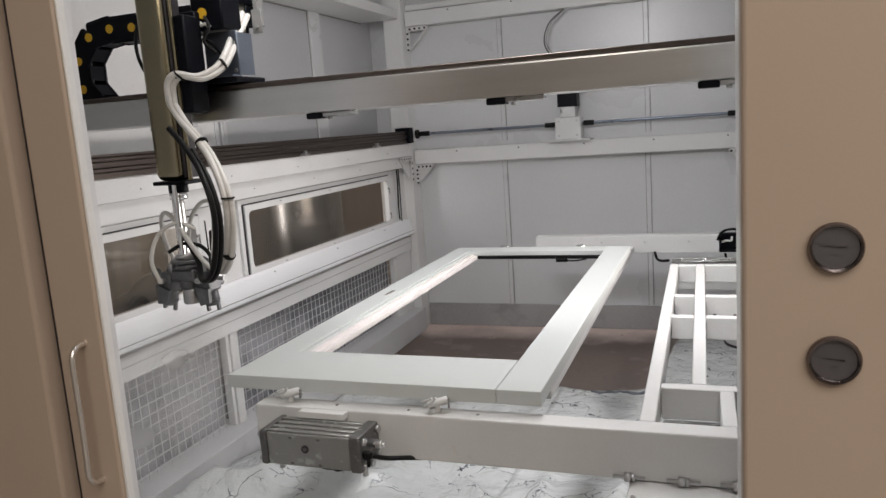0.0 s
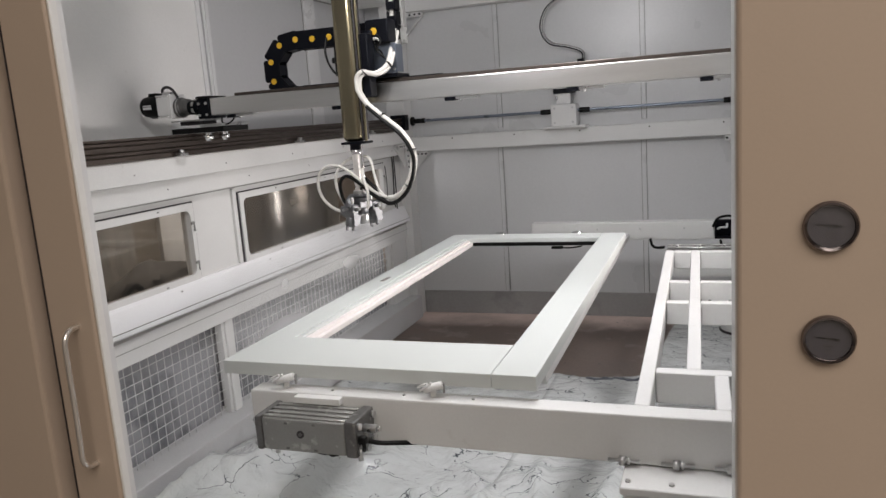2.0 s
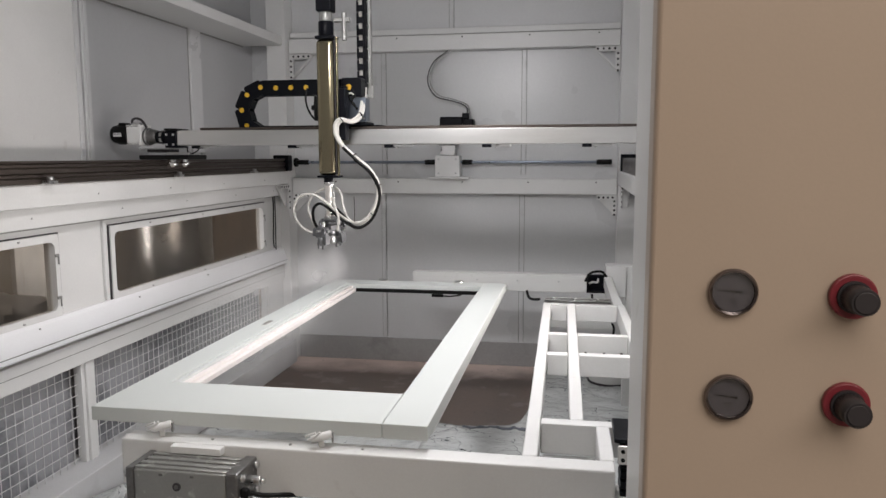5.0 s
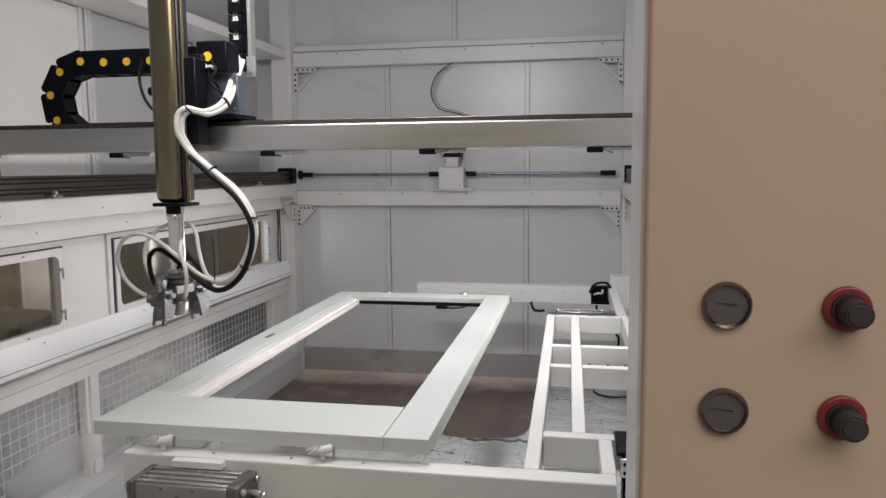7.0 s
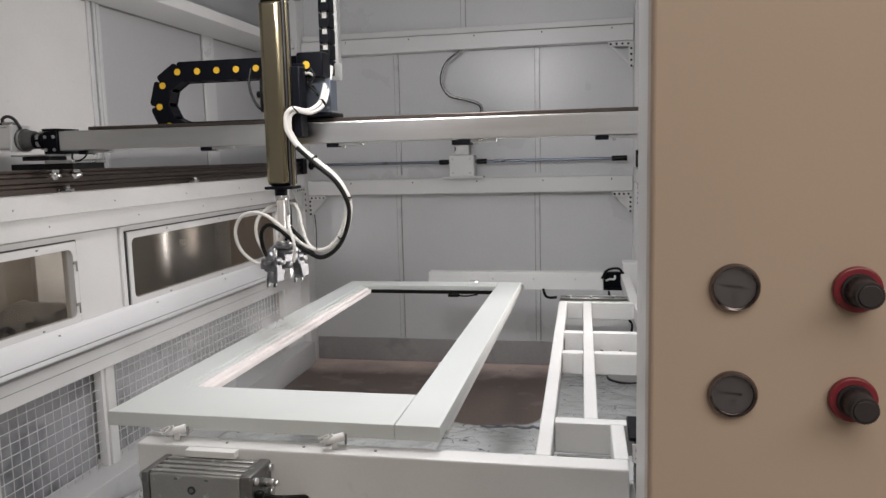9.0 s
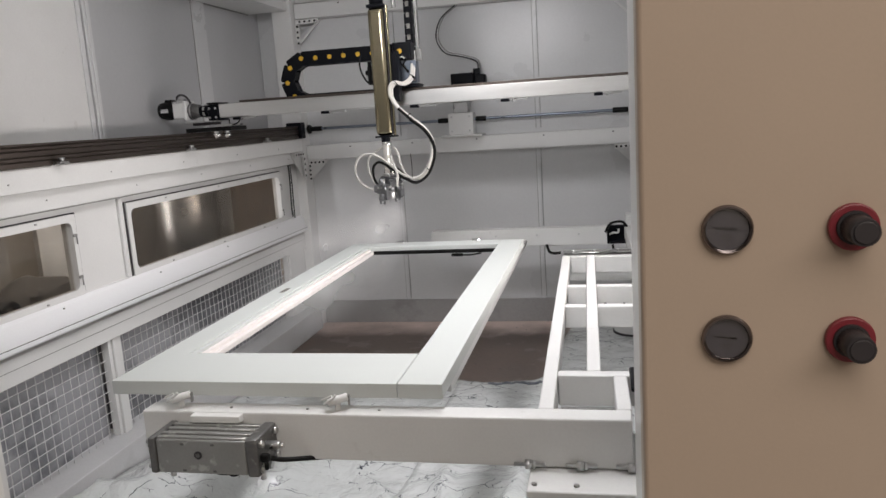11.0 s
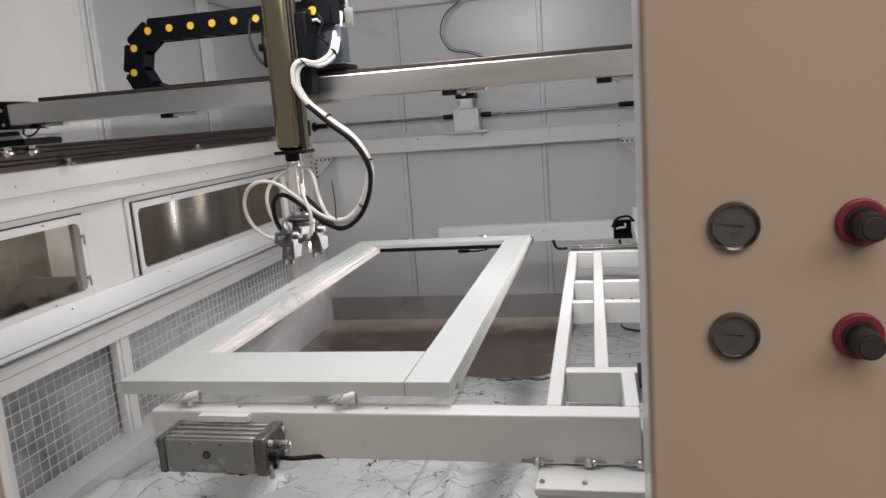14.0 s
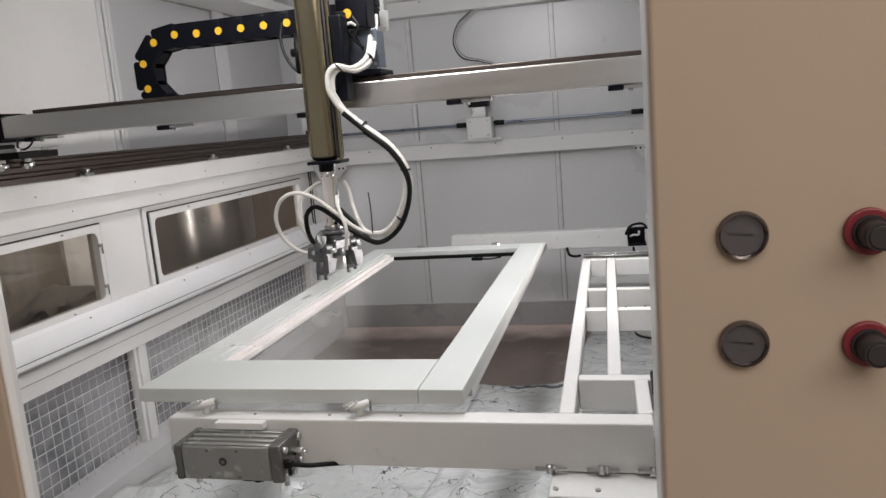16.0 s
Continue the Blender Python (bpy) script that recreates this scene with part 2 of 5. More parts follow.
def bm_cyl(r, a, b, n=20, r2=None, bevel=0.0):
    """A cylinder or cone from point a to point b."""
    a, b = Vector(a), Vector(b)
    bm = bmesh.new()
    bmesh.ops.create_cone(bm, cap_ends=True, segments=n, radius1=r, radius2=r if r2 is None else r2, depth=(b - a).length)
    if bevel:
        rim = [e for e in bm.edges if abs(abs(e.verts[0].co.z) - (b - a).length / 2) < 1e-5 and abs(e.verts[0].co.z - e.verts[1].co.z) < 1e-5]
        bmesh.ops.bevel(bm, geom=rim, offset=bevel, segments=2, affect="EDGES", profile=0.5)
    for f in bm.faces:
        f.smooth = len(f.verts) == 4
    turn = (b - a).to_track_quat("Z", "Y").to_matrix().to_4x4()
    bmesh.ops.transform(bm, verts=bm.verts, matrix=Matrix.Translation((a + b) / 2) @ turn)
    return bm


def bm_prism(outline, thick, m=None):
    """A flat outline in x and z, thickened along y and laid at m."""
    bm = bmesh.new()
    va = [bm.verts.new((x, 0, z)) for x, z in outline]
    vb = [bm.verts.new((x, thick, z)) for x, z in outline]
    n = len(outline)
    bm.faces.new(va)
    bm.faces.new(vb[::-1])
    for i in range(n):
        bm.faces.new((va[i], vb[i], vb[(i + 1) % n], va[(i + 1) % n]))
    bmesh.ops.recalc_face_normals(bm, faces=bm.faces[:])
    if m is not None:
        bmesh.ops.transform(bm, verts=bm.verts, matrix=m)
    return bm


def glide(points, steps=8):
    """A smooth line through the given points."""
    p = [Vector(q) for q in points]
    p = [p[0] * 2 - p[1], *p, p[-1] * 2 - p[-2]]
    out = []
    for i in range(1, len(p) - 2):
        for k in range(steps):
            t = k / steps
            a, b, c, d = p[i - 1], p[i], p[i + 1], p[i + 2]
            out.append(0.5 * (2 * b + (c - a) * t + (2 * a - 5 * b + 4 * c - d) * t * t + (3 * b - a - 3 * c + d) * t ** 3))
    out.append(p[-2])
    return out


def bm_hose(points, r, n=10, steps=8):
    """A round hose along a smooth line."""
    line = glide(points, steps)
    bm = bmesh.new()
    up = Vector((0.13, 0.97, 0.2)).normalized()
    rings = []
    for i, q in enumerate(line):
        way = (line[min(i + 1, len(line) - 1)] - line[max(i - 1, 0)]).normalized()
        side = way.cross(up).normalized()
        up = side.cross(way).normalized()
        rings.append([bm.verts.new(q + r * (math.cos(2 * math.pi * k / n) * side + math.sin(2 * math.pi * k / n) * up)) for k in range(n)])
    for a, b in zip(rings, rings[1:]):
        for k in range(n):
            bm.faces.new((a[k], a[(k + 1) % n], b[(k + 1) % n], b[k]))
    for f in bm.faces:
        f.smooth = True
    bm.faces.new(rings[0][::-1])
    bm.faces.new(rings[-1])
    bmesh.ops.recalc_face_normals(bm, faces=bm.faces[:])
    return bm


def join(*parts):
    """Several bmeshes in one."""
    out = bmesh.new()
    for bm in parts:
        me = bpy.data.meshes.new("joined")
        bm.to_mesh(me)
        bm.free()
        out.from_mesh(me)
        bpy.data.meshes.remove(me)
    return out


def moved(bm, m):
    bmesh.ops.transform(bm, verts=bm.verts, matrix=m)
    return bm


def part(name, bm, mat, parent=None, label="", smooth=None):
    me = bpy.data.meshes.new(name)
    if smooth:
        for f in bm.faces:
            f.smooth = True
    if smooth is not False:
        for e in bm.edges:
            if len(e.link_faces) == 2 and e.calc_face_angle(0) > 0.6:
                e.smooth = False
    bm.to_mesh(me)
    bm.free()
    me.materials.append(mat)
    ob = new(name, me)
    if parent:
        ob.parent = parent
    if label:
        ob["label"] = label
    return ob


def structure(name, bm, mat, label, category):
    return tagged(part(name, bm, mat), label, category, kind="structure")


def thing(name, label, category, group="", at=(0, 0, 0)):
    ob = new(name)
    ob.location = at
    return tagged(ob, label, category, group)


def again(ob, x, y, z, parent=None):
    """Another piece on the same mesh."""
    o = ob.copy()
    scene.collection.objects.link(o)
    o.location = (x, y, z)
    if parent:
        o.parent = parent
    return o


def cut_panel(x0, x1, holes, y0, y1, z0, z1):
    """A wall slab across y, with rectangular holes (y0, y1, z0, z1) that share one height."""
    pieces, at = [], y0
    ha, hb = holes[0][2], holes[0][3]
    for a, b, _, _ in holes:
        pieces.append(bm_box(x0, x1, at, a, ha, hb))
        at = b
    pieces.append(bm_box(x0, x1, at, y1, ha, hb))
    pieces.append(bm_box(x0, x1, y0, y1, z0, ha))
    pieces.append(bm_box(x0, x1, y0, y1, hb, z1))
    return join(*pieces)


# ---- the booth's shell ----
FLOOR = 0.05
YB = 5.18
XW = -2.34
structure("ground", bm_box(-9, 6, -7, 9, -0.12, 0.0), CONCRETE, "grey dusty concrete workshop floor around the booth", "floor")
floor = structure("floor", bm_box(-2.45, 0.45, 0.95, YB, 0.004, FLOOR), BROWN, "brown stained booth floor, paler and pinkish towards the back wall", "floor")
structure("ceiling", bm_box(-2.5, 0.5, 0.78, 5.3, 3.0, 3.06), WALL, "white sheet metal booth ceiling", "ceiling")
back = structure("wall_back", join(bm_box(-2.15, 0.5, YB, YB + 0.06, 0.0, 1.36), bm_box(-2.5, 0.5, YB, YB + 0.06, 1.36, 3.0)), WALL, "light grey painted sheet metal back wall of panels", "wall")
structure("wall_left_upper", bm_box(-2.40, XW, 0.98, YB, 1.425, 3.0), SHEET, "light grey painted upper side wall of sheet panels", "wall")
structure("wall_right", cut_panel(0.38, 0.44, ((1.5, 4.3, 0.93, 1.19),), 0.98, YB, 0.0, 3.0), WALL, "light grey painted side wall with an assumed opening for the side light", "wall")

structure("lining_left", bm_box(-2.40, -0.96, 0.982, 1.0, FLOOR, 3.0), WALL, "light grey inner lining beside the opening", "wall")
structure("lining_right", bm_box(0.049, 0.38, 1.114, 1.128, FLOOR, 3.0), WALL, "light grey inner lining beside the opening", "wall")

# ribs between the panels
rib = part("panel_joint", bm_box(-0.014, 0.014, -0.014, 0, 0, 1.0, 0.002), WALL, back, smooth=False)
rib.location, rib.scale = (-1.365, YB, 1.40), (1, 1, 0.84)
for x, z, h in ((-0.388, 1.40, 0.84), (-1.375, 0.22, 1.04), (-0.395, 0.22, 1.04), (-0.885, 2.36, 0.64)):
    o = again(rib, x, YB, z, back)
    o.scale = (1, 1, h)
upper = bpy.data.objects["wall_left_upper"]
rib2 = part("panel_joint", bm_box(0, 0.014, -0.068, 0.068, 0, 1.0, 0.003), WALL, upper, smooth=False)
rib2.location, rib2.scale = (XW, 4.335, 1.43), (1, 1, 0.86)
# the near part of the side wall is covered by a paler sheet
part("near_sheet", bm_box(XW, XW + 0.004, 1.0, 3.208, 1.43, 2.281), FRAME, upper, "paler sheet over the near part of the side wall")
# folded edges where two sheets meet
for y, w, d in ((3.225, 0.016, 0.010), (3.258, 0.009, 0.016), (3.293, 0.013, 0.010), (1.98, 0.016, 0.010), (2.03, 0.012, 0.012)):
    part("sheet_fold", bm_box(XW, XW + d, y - w, y + w, 1.43, 2.288, 0.004, 2), WALL, upper, smooth=False)

# dark sealed joints beside the ribs
for x, z, h in ((-1.365, 1.40, 0.84), (-0.388, 1.40, 0.84), (-1.375, 0.225, 1.035), (-0.395, 0.225, 1.035), (-0.885, 2.39, 0.60)):
    for d in (-0.0165, 0.0165):
        part("seam", bm_box(x + d - 0.0018, x + d + 0.0018, YB - 0.003, YB, z, z + h), ZINC, back)
for y in (4.2635, 4.4065, 3.2455, 3.2715):
    part("seam", bm_box(XW, XW + 0.003, y - 0.002, y + 0.002, 1.43, 2.28), ZINC, upper)
# the shadow line where wall meets beam, painted as a dark strip
part("top_joint_shadow", bm_box(XW, XW + 0.006, 1.0, 5.03, 2.281, 2.2895), ZINC, upper, "joint under the beam, its shadow painted as a dark strip")

# steel frame: columns and beams
structure("column_left", bm_box(-2.17, -2.03, 5.04, YB, FLOOR, 3.0, 0.004), FRAME, "white square steel corner column", "column")
structure("column_right", bm_box(0.24, 0.38, 5.04, YB, FLOOR, 3.0, 0.004), FRAME, "white square steel corner column", "column")
structure("beam_back_middle", bm_box(-2.026, 0.236, 5.09, YB, 1.268, 1.372, 0.004), FRAME, "white steel cross beam on the back wall", "beam")
structure("beam_back_upper", bm_box(-2.026, 0.236, 5.09, YB, 2.236, 2.338, 0.004), FRAME, "white steel cross beam high on the back wall", "beam")
for beam, z in (("beam_back_middle", 1.33), ("beam_back_upper", 2.30)):
    for x in (-1.7, -1.25, -0.8, -0.35, 0.1):
        part("screw", bm_cyl(0.005, (x, 5.0905, z + 0.02), (x, 5.0875, z + 0.02), 8), MATT, bpy.data.objects[beam])
structure("trim_back_upper", bm_box(-2.026, 0.236, 5.12, YB, 2.345, 2.385, 0.003), FRAME, "white strip above the cross beam", "trim")
structure("beam_left_upper", bm_box(-2.40, -2.05, 1.0, 5.04, 2.290, 2.350, 0.004), FRAME, "white steel side beam high on the wall", "beam")
structure("beam_left_middle", bm_box(-2.40, -2.03, 1.0, 5.036, 1.335, 1.425, 0.004), FRAME, "white steel side beam carrying the rail", "beam")
structure("beam_right_middle", bm_box(0.24, 0.38, 1.0, 5.036, 1.335, 1.425, 0.004), FRAME, "white steel side beam carrying the rail", "beam")
structure("trim_left_middle", bm_box(-2.11, -2.06, 1.0, 5.036, 1.255, 1.335, 0.004), FRAME, "white flat bar under the side beam", "trim")
# darker grey band along the wall's foot, built as a thin raised strip
structure("baseboard", bm_box(-2.026, 0.24, 5.164, YB, FLOOR, 0.218, 0.003), WALL_FOOT, "darker grey band at the foot of the back wall", "baseboard")

# screws along the side beam and its flat bar
for k in range(6):
    y = 1.72 + 0.58 * k
    part("screw", bm_cyl(0.0035, (-2.031, y, 1.372), (-2.028, y, 1.372), 8), ZINC, bpy.data.objects["beam_left_middle"])
    part("screw", bm_cyl(0.003, (-2.061, y + 0.21, 1.295), (-2.057, y + 0.21, 1.295), 8), ZINC, bpy.data.objects["trim_left_middle"])

# left wall with two windows and a filter grille below
W1, W2 = (1.55, 2.665), (3.055, 4.715)
WZ0, WZ1 = 0.905, 1.197
side = structure("wall_left", cut_panel(-2.14, -2.10, ((*W1, WZ0, WZ1), (*W2, WZ0, WZ1)), 0.98, 5.04, 0.79, 1.36), FRAME, "white steel side wall panel with two long windows", "wall")


def wall_window(name, y0, y1, label):
    win = thing(name, label, "window")
    win["kind"] = "structure"
    r, n = 0.030, 5
    y0, y1, z0, z1 = y0, y1, WZ0, WZ1

    def rounded(a, b, c, d, rad):
        pts = []
        for cy, cz, s in ((b - rad, d - rad, 0), (a + rad, d - rad, 90), (a + rad, c + rad, 180), (b - rad, c + rad, 270)):
            for k in range(n + 1):
                t = radians(s + 90 * k / n)
                pts.append((cy + rad * math.cos(t), cz + rad * math.sin(t)))
        return pts
    inner, outer = rounded(y0 + 0.006, y1 - 0.002, z0 + 0.006, z1 - 0.008, r), rounded(y0 - 0.022, y1 + 0.022, z0 - 0.022, z1 + 0.022, 0.006)
    bm = bmesh.new()
    vi = [[bm.verts.new((x, a, b)) for a, b in inner] for x in (-2.099, -2.088)]
    vo = [[bm.verts.new((x, a, b)) for a, b in outer] for x in (-2.099, -2.088)]
    m = len(inner)
    for k in range(m):
        j = (k + 1) % m
        bm.faces.new((vi[1][k], vi[1][j], vo[1][j], vo[1][k]))
        bm.faces.new((vi[0][k], vi[0][j], vi[1][j], vi[1][k]))
        bm.faces.new((vo[0][k], vo[0][j], vo[1][j], vo[1][k]))
        bm.faces.new((vi[0][k], vi[0][j], vo[0][j], vo[0][k]))
    bmesh.ops.recalc_face_normals(bm, faces=bm.faces[:])
    part("window_frame", bm, FRAME, win, smooth=False)
    gk = [bm_box(-2.0995, -2.0945, y0 - 0.029, y1 + 0.029, z, z + 0.005) for z in (z0 - 0.027, z1 + 0.023)]
    gk += [bm_box(-2.0995, -2.0945, y, y + 0.009, z0 - 0.023, z1 + 0.023) for y in (y0 - 0.031, y1 + 0.022)]
    part("gasket", join(*gk), KNOB, win, "thin dark gasket line", False)
    for f in (0.18, 0.5, 0.82):
        part("clip", bm_box(-2.088, -2.083, y0 + (y1 - y0) * f - 0.005, y0 + (y1 - y0) * f + 0.005, z0 - 0.014, z0 - 0.008, 0.001), ZINC, win)
        part("clip", bm_box(-2.088, -2.083, y0 + (y1 - y0) * f - 0.005, y0 + (y1 - y0) * f + 0.005, z1 + 0.008, z1 + 0.014, 0.001), ZINC, win)
    for z in (z0 + 0.05, z1 - 0.07):
        part("latch", join(bm_box(-2.088, -2.081, y1 - 0.008, y1 + 0.016, z, z + 0.012, 0.002), bm_cyl(0.003, (-2.082, y1 + 0.010, z - 0.030), (-2.082, y1 + 0.010, z), 8)), ZINC, win, "small metal latch")
    pane = part("pane", bm_box(-2.122, -2.116, y0 - 0.002, y1 + 0.002, z0 - 0.002, z1 + 0.002), PANE, win, "dark reflecting window pane")
    pane.visible_shadow = False
    return win


wall_window("window_1", *W1, "long low window with rounded corners and white frame")
wall_window("window_2", *W2, "long low window with rounded corners and white frame")
for y in (2.99,):
    structure("trim", bm_box(-2.099, -2.085, y - 0.012, y + 0.012, 0.89, 1.245, 0.002), FRAME, "white upright strip between the windows", "trim")
sill = bm_prism([(-2.14, 0.775), (-2.050, 0.775), (-2.046, 0.782), (-2.078, 0.872), (-2.086, 0.885), (-2.14, 0.885)], 4.03, pose(0, 1.0, 0))
structure("trim_sill", sill, WHITE, "white sloping rail below the windows", "trim")
part("seam", bm_box(-2.099, -2.097, 1.0, 5.03, 1.247, 1.251), ZINC, side)
for k in range(5):
    part("screw", bm_cyl(0.003, (-2.078, 1.85 + 0.68 * k, 0.862), (-2.070, 1.85 + 0.68 * k, 0.864), 8), ZINC, bpy.data.objects["trim_sill"])
part("seam", bm_box(-2.0525, -2.0495, 1.0, 5.03, 0.7955, 0.7985), ZINC, bpy.data.objects["trim_sill"])
structure("trim_lower", bm_box(-2.14, -2.075, 1.0, 5.03, 0.655, 0.755, 0.003), FRAME, "white rail above the filter grille", "trim")
part("seam", bm_box(-2.0755, -2.074, 1.0, 5.03, 0.711, 0.7135), ZINC, bpy.data.objects["trim_lower"])
structure("trim_back_end", bm_box(-2.14, -2.09, 4.765, 5.03, 0.20, 0.655, 0.002), FRAME, "white end plate of the filter wall", "trim")
structure("ledge_left", bm_box(-2.40, -2.0, 1.0, 5.03, FLOOR, 0.215, 0.004), LEDGE, "dusty ledge below the filter grille", "ledge")


def grille(y0, y1, label):
    g = thing("filter_grille", label, "grille", "filter grilles")
    zt, zb = 0.655, 0.215
    part("filter_mat", bm_box(-2.20, -2.16, y0, y1, zb, zt), FILTER, g, "dark grey filter mat")
    bars = []
    step = 0.046
    y = y0 + step / 2
    while y < y1:
        bars.append(bm_box(-2.124, -2.121, y - 0.0012, y + 0.0012, zb, zt))
        y += step
    z = zb + step / 2
    while z < zt:
        bars.append(bm_box(-2.1205, -2.1175, y0, y1, z - 0.0012, z + 0.0012))
        z += step
    mesh = part("wire_mesh", join(*bars), WIRE, g, "square welded wire mesh", smooth=False)
    mesh["kind"] = "stuff"
    part("edge_bar", bm_box(-2.13, -2.095, y0, y0 + 0.02, zb, zt, 0.002), FRAME, g)
    part("edge_bar", bm_box(-2.13, -2.095, y1 - 0.02, y1, zb, zt, 0.002), FRAME, g)


grille(1.02, 2.805, "white square wire mesh over a dark filter mat")
grille(2.855, 4.76, "white square wire mesh over a dark filter mat")
structure("trim_grille_post", bm_box(-2.15, -2.085, 2.806, 2.854, 0.215, 0.655, 0.003), FRAME, "white post between the filter grilles", "trim")

# gusset brackets in the frame's corners


def gusset(m, size, label, front=-1):
    g = thing("gusset_bracket", label, "bracket", "gusset brackets")
    s = size
    if s > 0.15 and s < 0.165:
        web = bm_prism([(s, 0), (s, -0.018), (0.018, -s), (0, -s)], 0.02)
    else:
        web = bm_prism([(0, 0), (s, 0), (s, -0.02), (0.02, -s), (0, -s)], 0.006)
    part("web", web, FRAME, g, smooth=False)
    part("flange", bm_box(0, s, -0.03, 0.03, -0.006, 0.0), FRAME, g)
    part("flange", bm_box(0.0, 0.006, -0.03, 0.03, -s, -0.006), FRAME, g)
    ya, yb = sorted((front * 0.031, front * 0.035))
    part("leg_plate", bm_box(0.008, s, ya, yb, -0.032, -0.001, 0.001), FRAME, g)
    part("leg_plate", bm_box(0.001, 0.032, ya, yb, -s, -0.034, 0.001), FRAME, g)
    for k in range(4):
        d = s * (0.22 + 0.23 * k)
        part("bolt", bm_cyl(0.0075, (d, front * 0.0345, -0.016), (d, front * 0.038, -0.016), 8), MATT, g)
        part("bolt", bm_cyl(0.0075, (0.016, front * 0.0345, -d - 0.012), (0.016, front * 0.038, -d - 0.012), 8), MATT, g)
    g.matrix_world = m


gusset(pose(-2.028, 5.13, 2.234), 0.16, "white triangular gusset bracket below the upper beam")
gusset(pose(-2.028, 5.13, 1.266), 0.13, "white triangular gusset bracket below the middle beam")
gusset(pose(0.238, 5.13, 2.234, 0, 0, 180), 0.16, "white triangular gusset bracket below the upper beam", 1)
gusset(pose(0.238, 5.13, 1.266, 0, 0, 180), 0.13, "white triangular gusset bracket below the middle beam", 1)
gusset(pose(-2.055, 5.038, 1.333, 0, 0, -90), 0.17, "white triangular gusset bracket below the side beam", 1)
gusset(pose(0.30, 5.038, 1.333, 0, 0, -90), 0.14, "white triangular gusset bracket below the side beam")

# ---- rails of the gantry ----


def side_rail(x, label):
    rail = thing("linear_rail", label, "rail", "gantry rails")
    prof = [(-0.04, 0), (0.04, 0), (0.04, 0.018), (0.031, 0.024), (0.031, 0.034), (0.04, 0.04), (0.04, 0.056), (0.03, 0.062), (0.03, 0.072), (0.038, 0.078), (0.038, 0.086), (-0.038, 0.086), (-0.04, 0.078)]
    part("rail_profile", bm_prism(prof, 3.95, pose(x, 1.05, 1.4255)), RAILM, rail, smooth=False)
    part("bearing_block", bm_box(x - 0.05, x + 0.06, 4.96, 5.035, 1.4255, 1.535, 0.004), BLACK, rail, "black end bearing block")
    for y in (1.6, 2.55, 3.5, 4.4):
        clamp = join(bm_box(x + 0.041, x + 0.075, y - 0.025, y + 0.025, 1.4255, 1.437, 0.002), bm_cyl(0.012, (x + 0.06, y, 1.437), (x + 0.06, y, 1.452), 6))
        part("clamp", clamp, STEEL, rail, "steel hold-down clamp", smooth=False)
    return rail


side_rail(-2.06 + 0.0, "dark bronze linear rail lying along the side beam")
side_rail(0.30, "dark bronze linear rail lying along the side beam")

# ---- drive shaft on the back beam ----
shaft = thing("drive_shaft", "thin steel drive shaft between two black couplings", "shaft")
part("rod", bm_cyl(0.010, (-1.98, 5.10, 1.485), (0.20, 5.10, 1.485), 14), BLUESTEEL, shaft)
for x0, x1 in ((-1.985, -1.90), (0.10, 0.20), (-1.06, -0.985), (-0.80, -0.73)):
    part("coupling", bm_cyl(0.017, (x0, 5.10, 1.485), (x1, 5.10, 1.485), 16, bevel=0.003), MATT, shaft, "black coupling sleeve")
part("hub", bm_cyl(0.032, (-2.005, 5.10, 1.485), (-1.985, 5.10, 1.485), 20, bevel=0.003), MATT, shaft)
gear = thing("gearbox", "white square gearbox block on a base plate with black motor", "gearbox")
part("base_plate", bm_box(-1.03, -0.75, 5.03, 5.17, 1.3725, 1.386, 0.002), FRAME, gear)
part("housing", bm_box(-0.98, -0.81, 5.04, 5.16, 1.386, 1.53, 0.004), FRAME, gear)
for x in (-0.955, -0.835):
    for z in (1.41, 1.505):
        part("screw", bm_cyl(0.007, (x, 5.041, z), (x, 5.034, z), 8), STEEL, gear)
part("spacer", bm_box(-0.945, -0.845, 5.06, 5.15, 1.53, 1.60, 0.003), STEEL, gear)
part("motor_flange", bm_box(-0.96, -0.83, 5.045, 5.16, 1.60, 1.70, 0.003), BLACK, gear)
part("motor", join(bm_box(-0.95, -0.79, 5.05, 5.16, 1.70, 1.79, 0.012, 2), bm_box(-0.79, -0.72, 5.06, 5.15, 1.715, 1.775, 0.006), bm_box(-0.80, -0.755, 5.08, 5.13, 1.775, 1.815, 0.004)), BLACK, gear, "black electric motor with plug")
part("cable", bm_hose([(-0.765, 5.10, 1.81), (-0.775, 5.09, 1.86), (-0.86, 5.08, 1.895), (-0.98, 5.08, 1.93), (-1.035, 5.08, 2.03), (-1.0, 5.09, 2.15), (-0.90, 5.10, 2.232)], 0.0045, 8), KNOB, gear, "thin looping motor cable")
part("cable", bm_hose([(-0.755, 5.11, 1.81), (-0.765, 5.09, 1.87), (-0.86, 5.09, 1.908), (-0.965, 5.08, 1.94), (-1.02, 5.08, 2.03), (-0.985, 5.09, 2.15), (-0.885, 5.10, 2.232)], 0.0045, 8), ZINC, gear, "thin looping grey cable")

wires = thing("wall_cables", "two thin black cables running down beside the column", "cable")
part("cable", bm_hose([(-2.075, 4.84, 1.33), (-2.072, 4.85, 1.18), (-2.076, 4.845, 0.98), (-2.074, 4.85, 0.90)], 0.005, 8), MATT, wires)
part("cable", bm_hose([(-2.075, 4.88, 1.33), (-2.070, 4.875, 1.15), (-2.076, 4.885, 0.95), (-2.074, 4.88, 0.885)], 0.004, 8), MATT, wires)

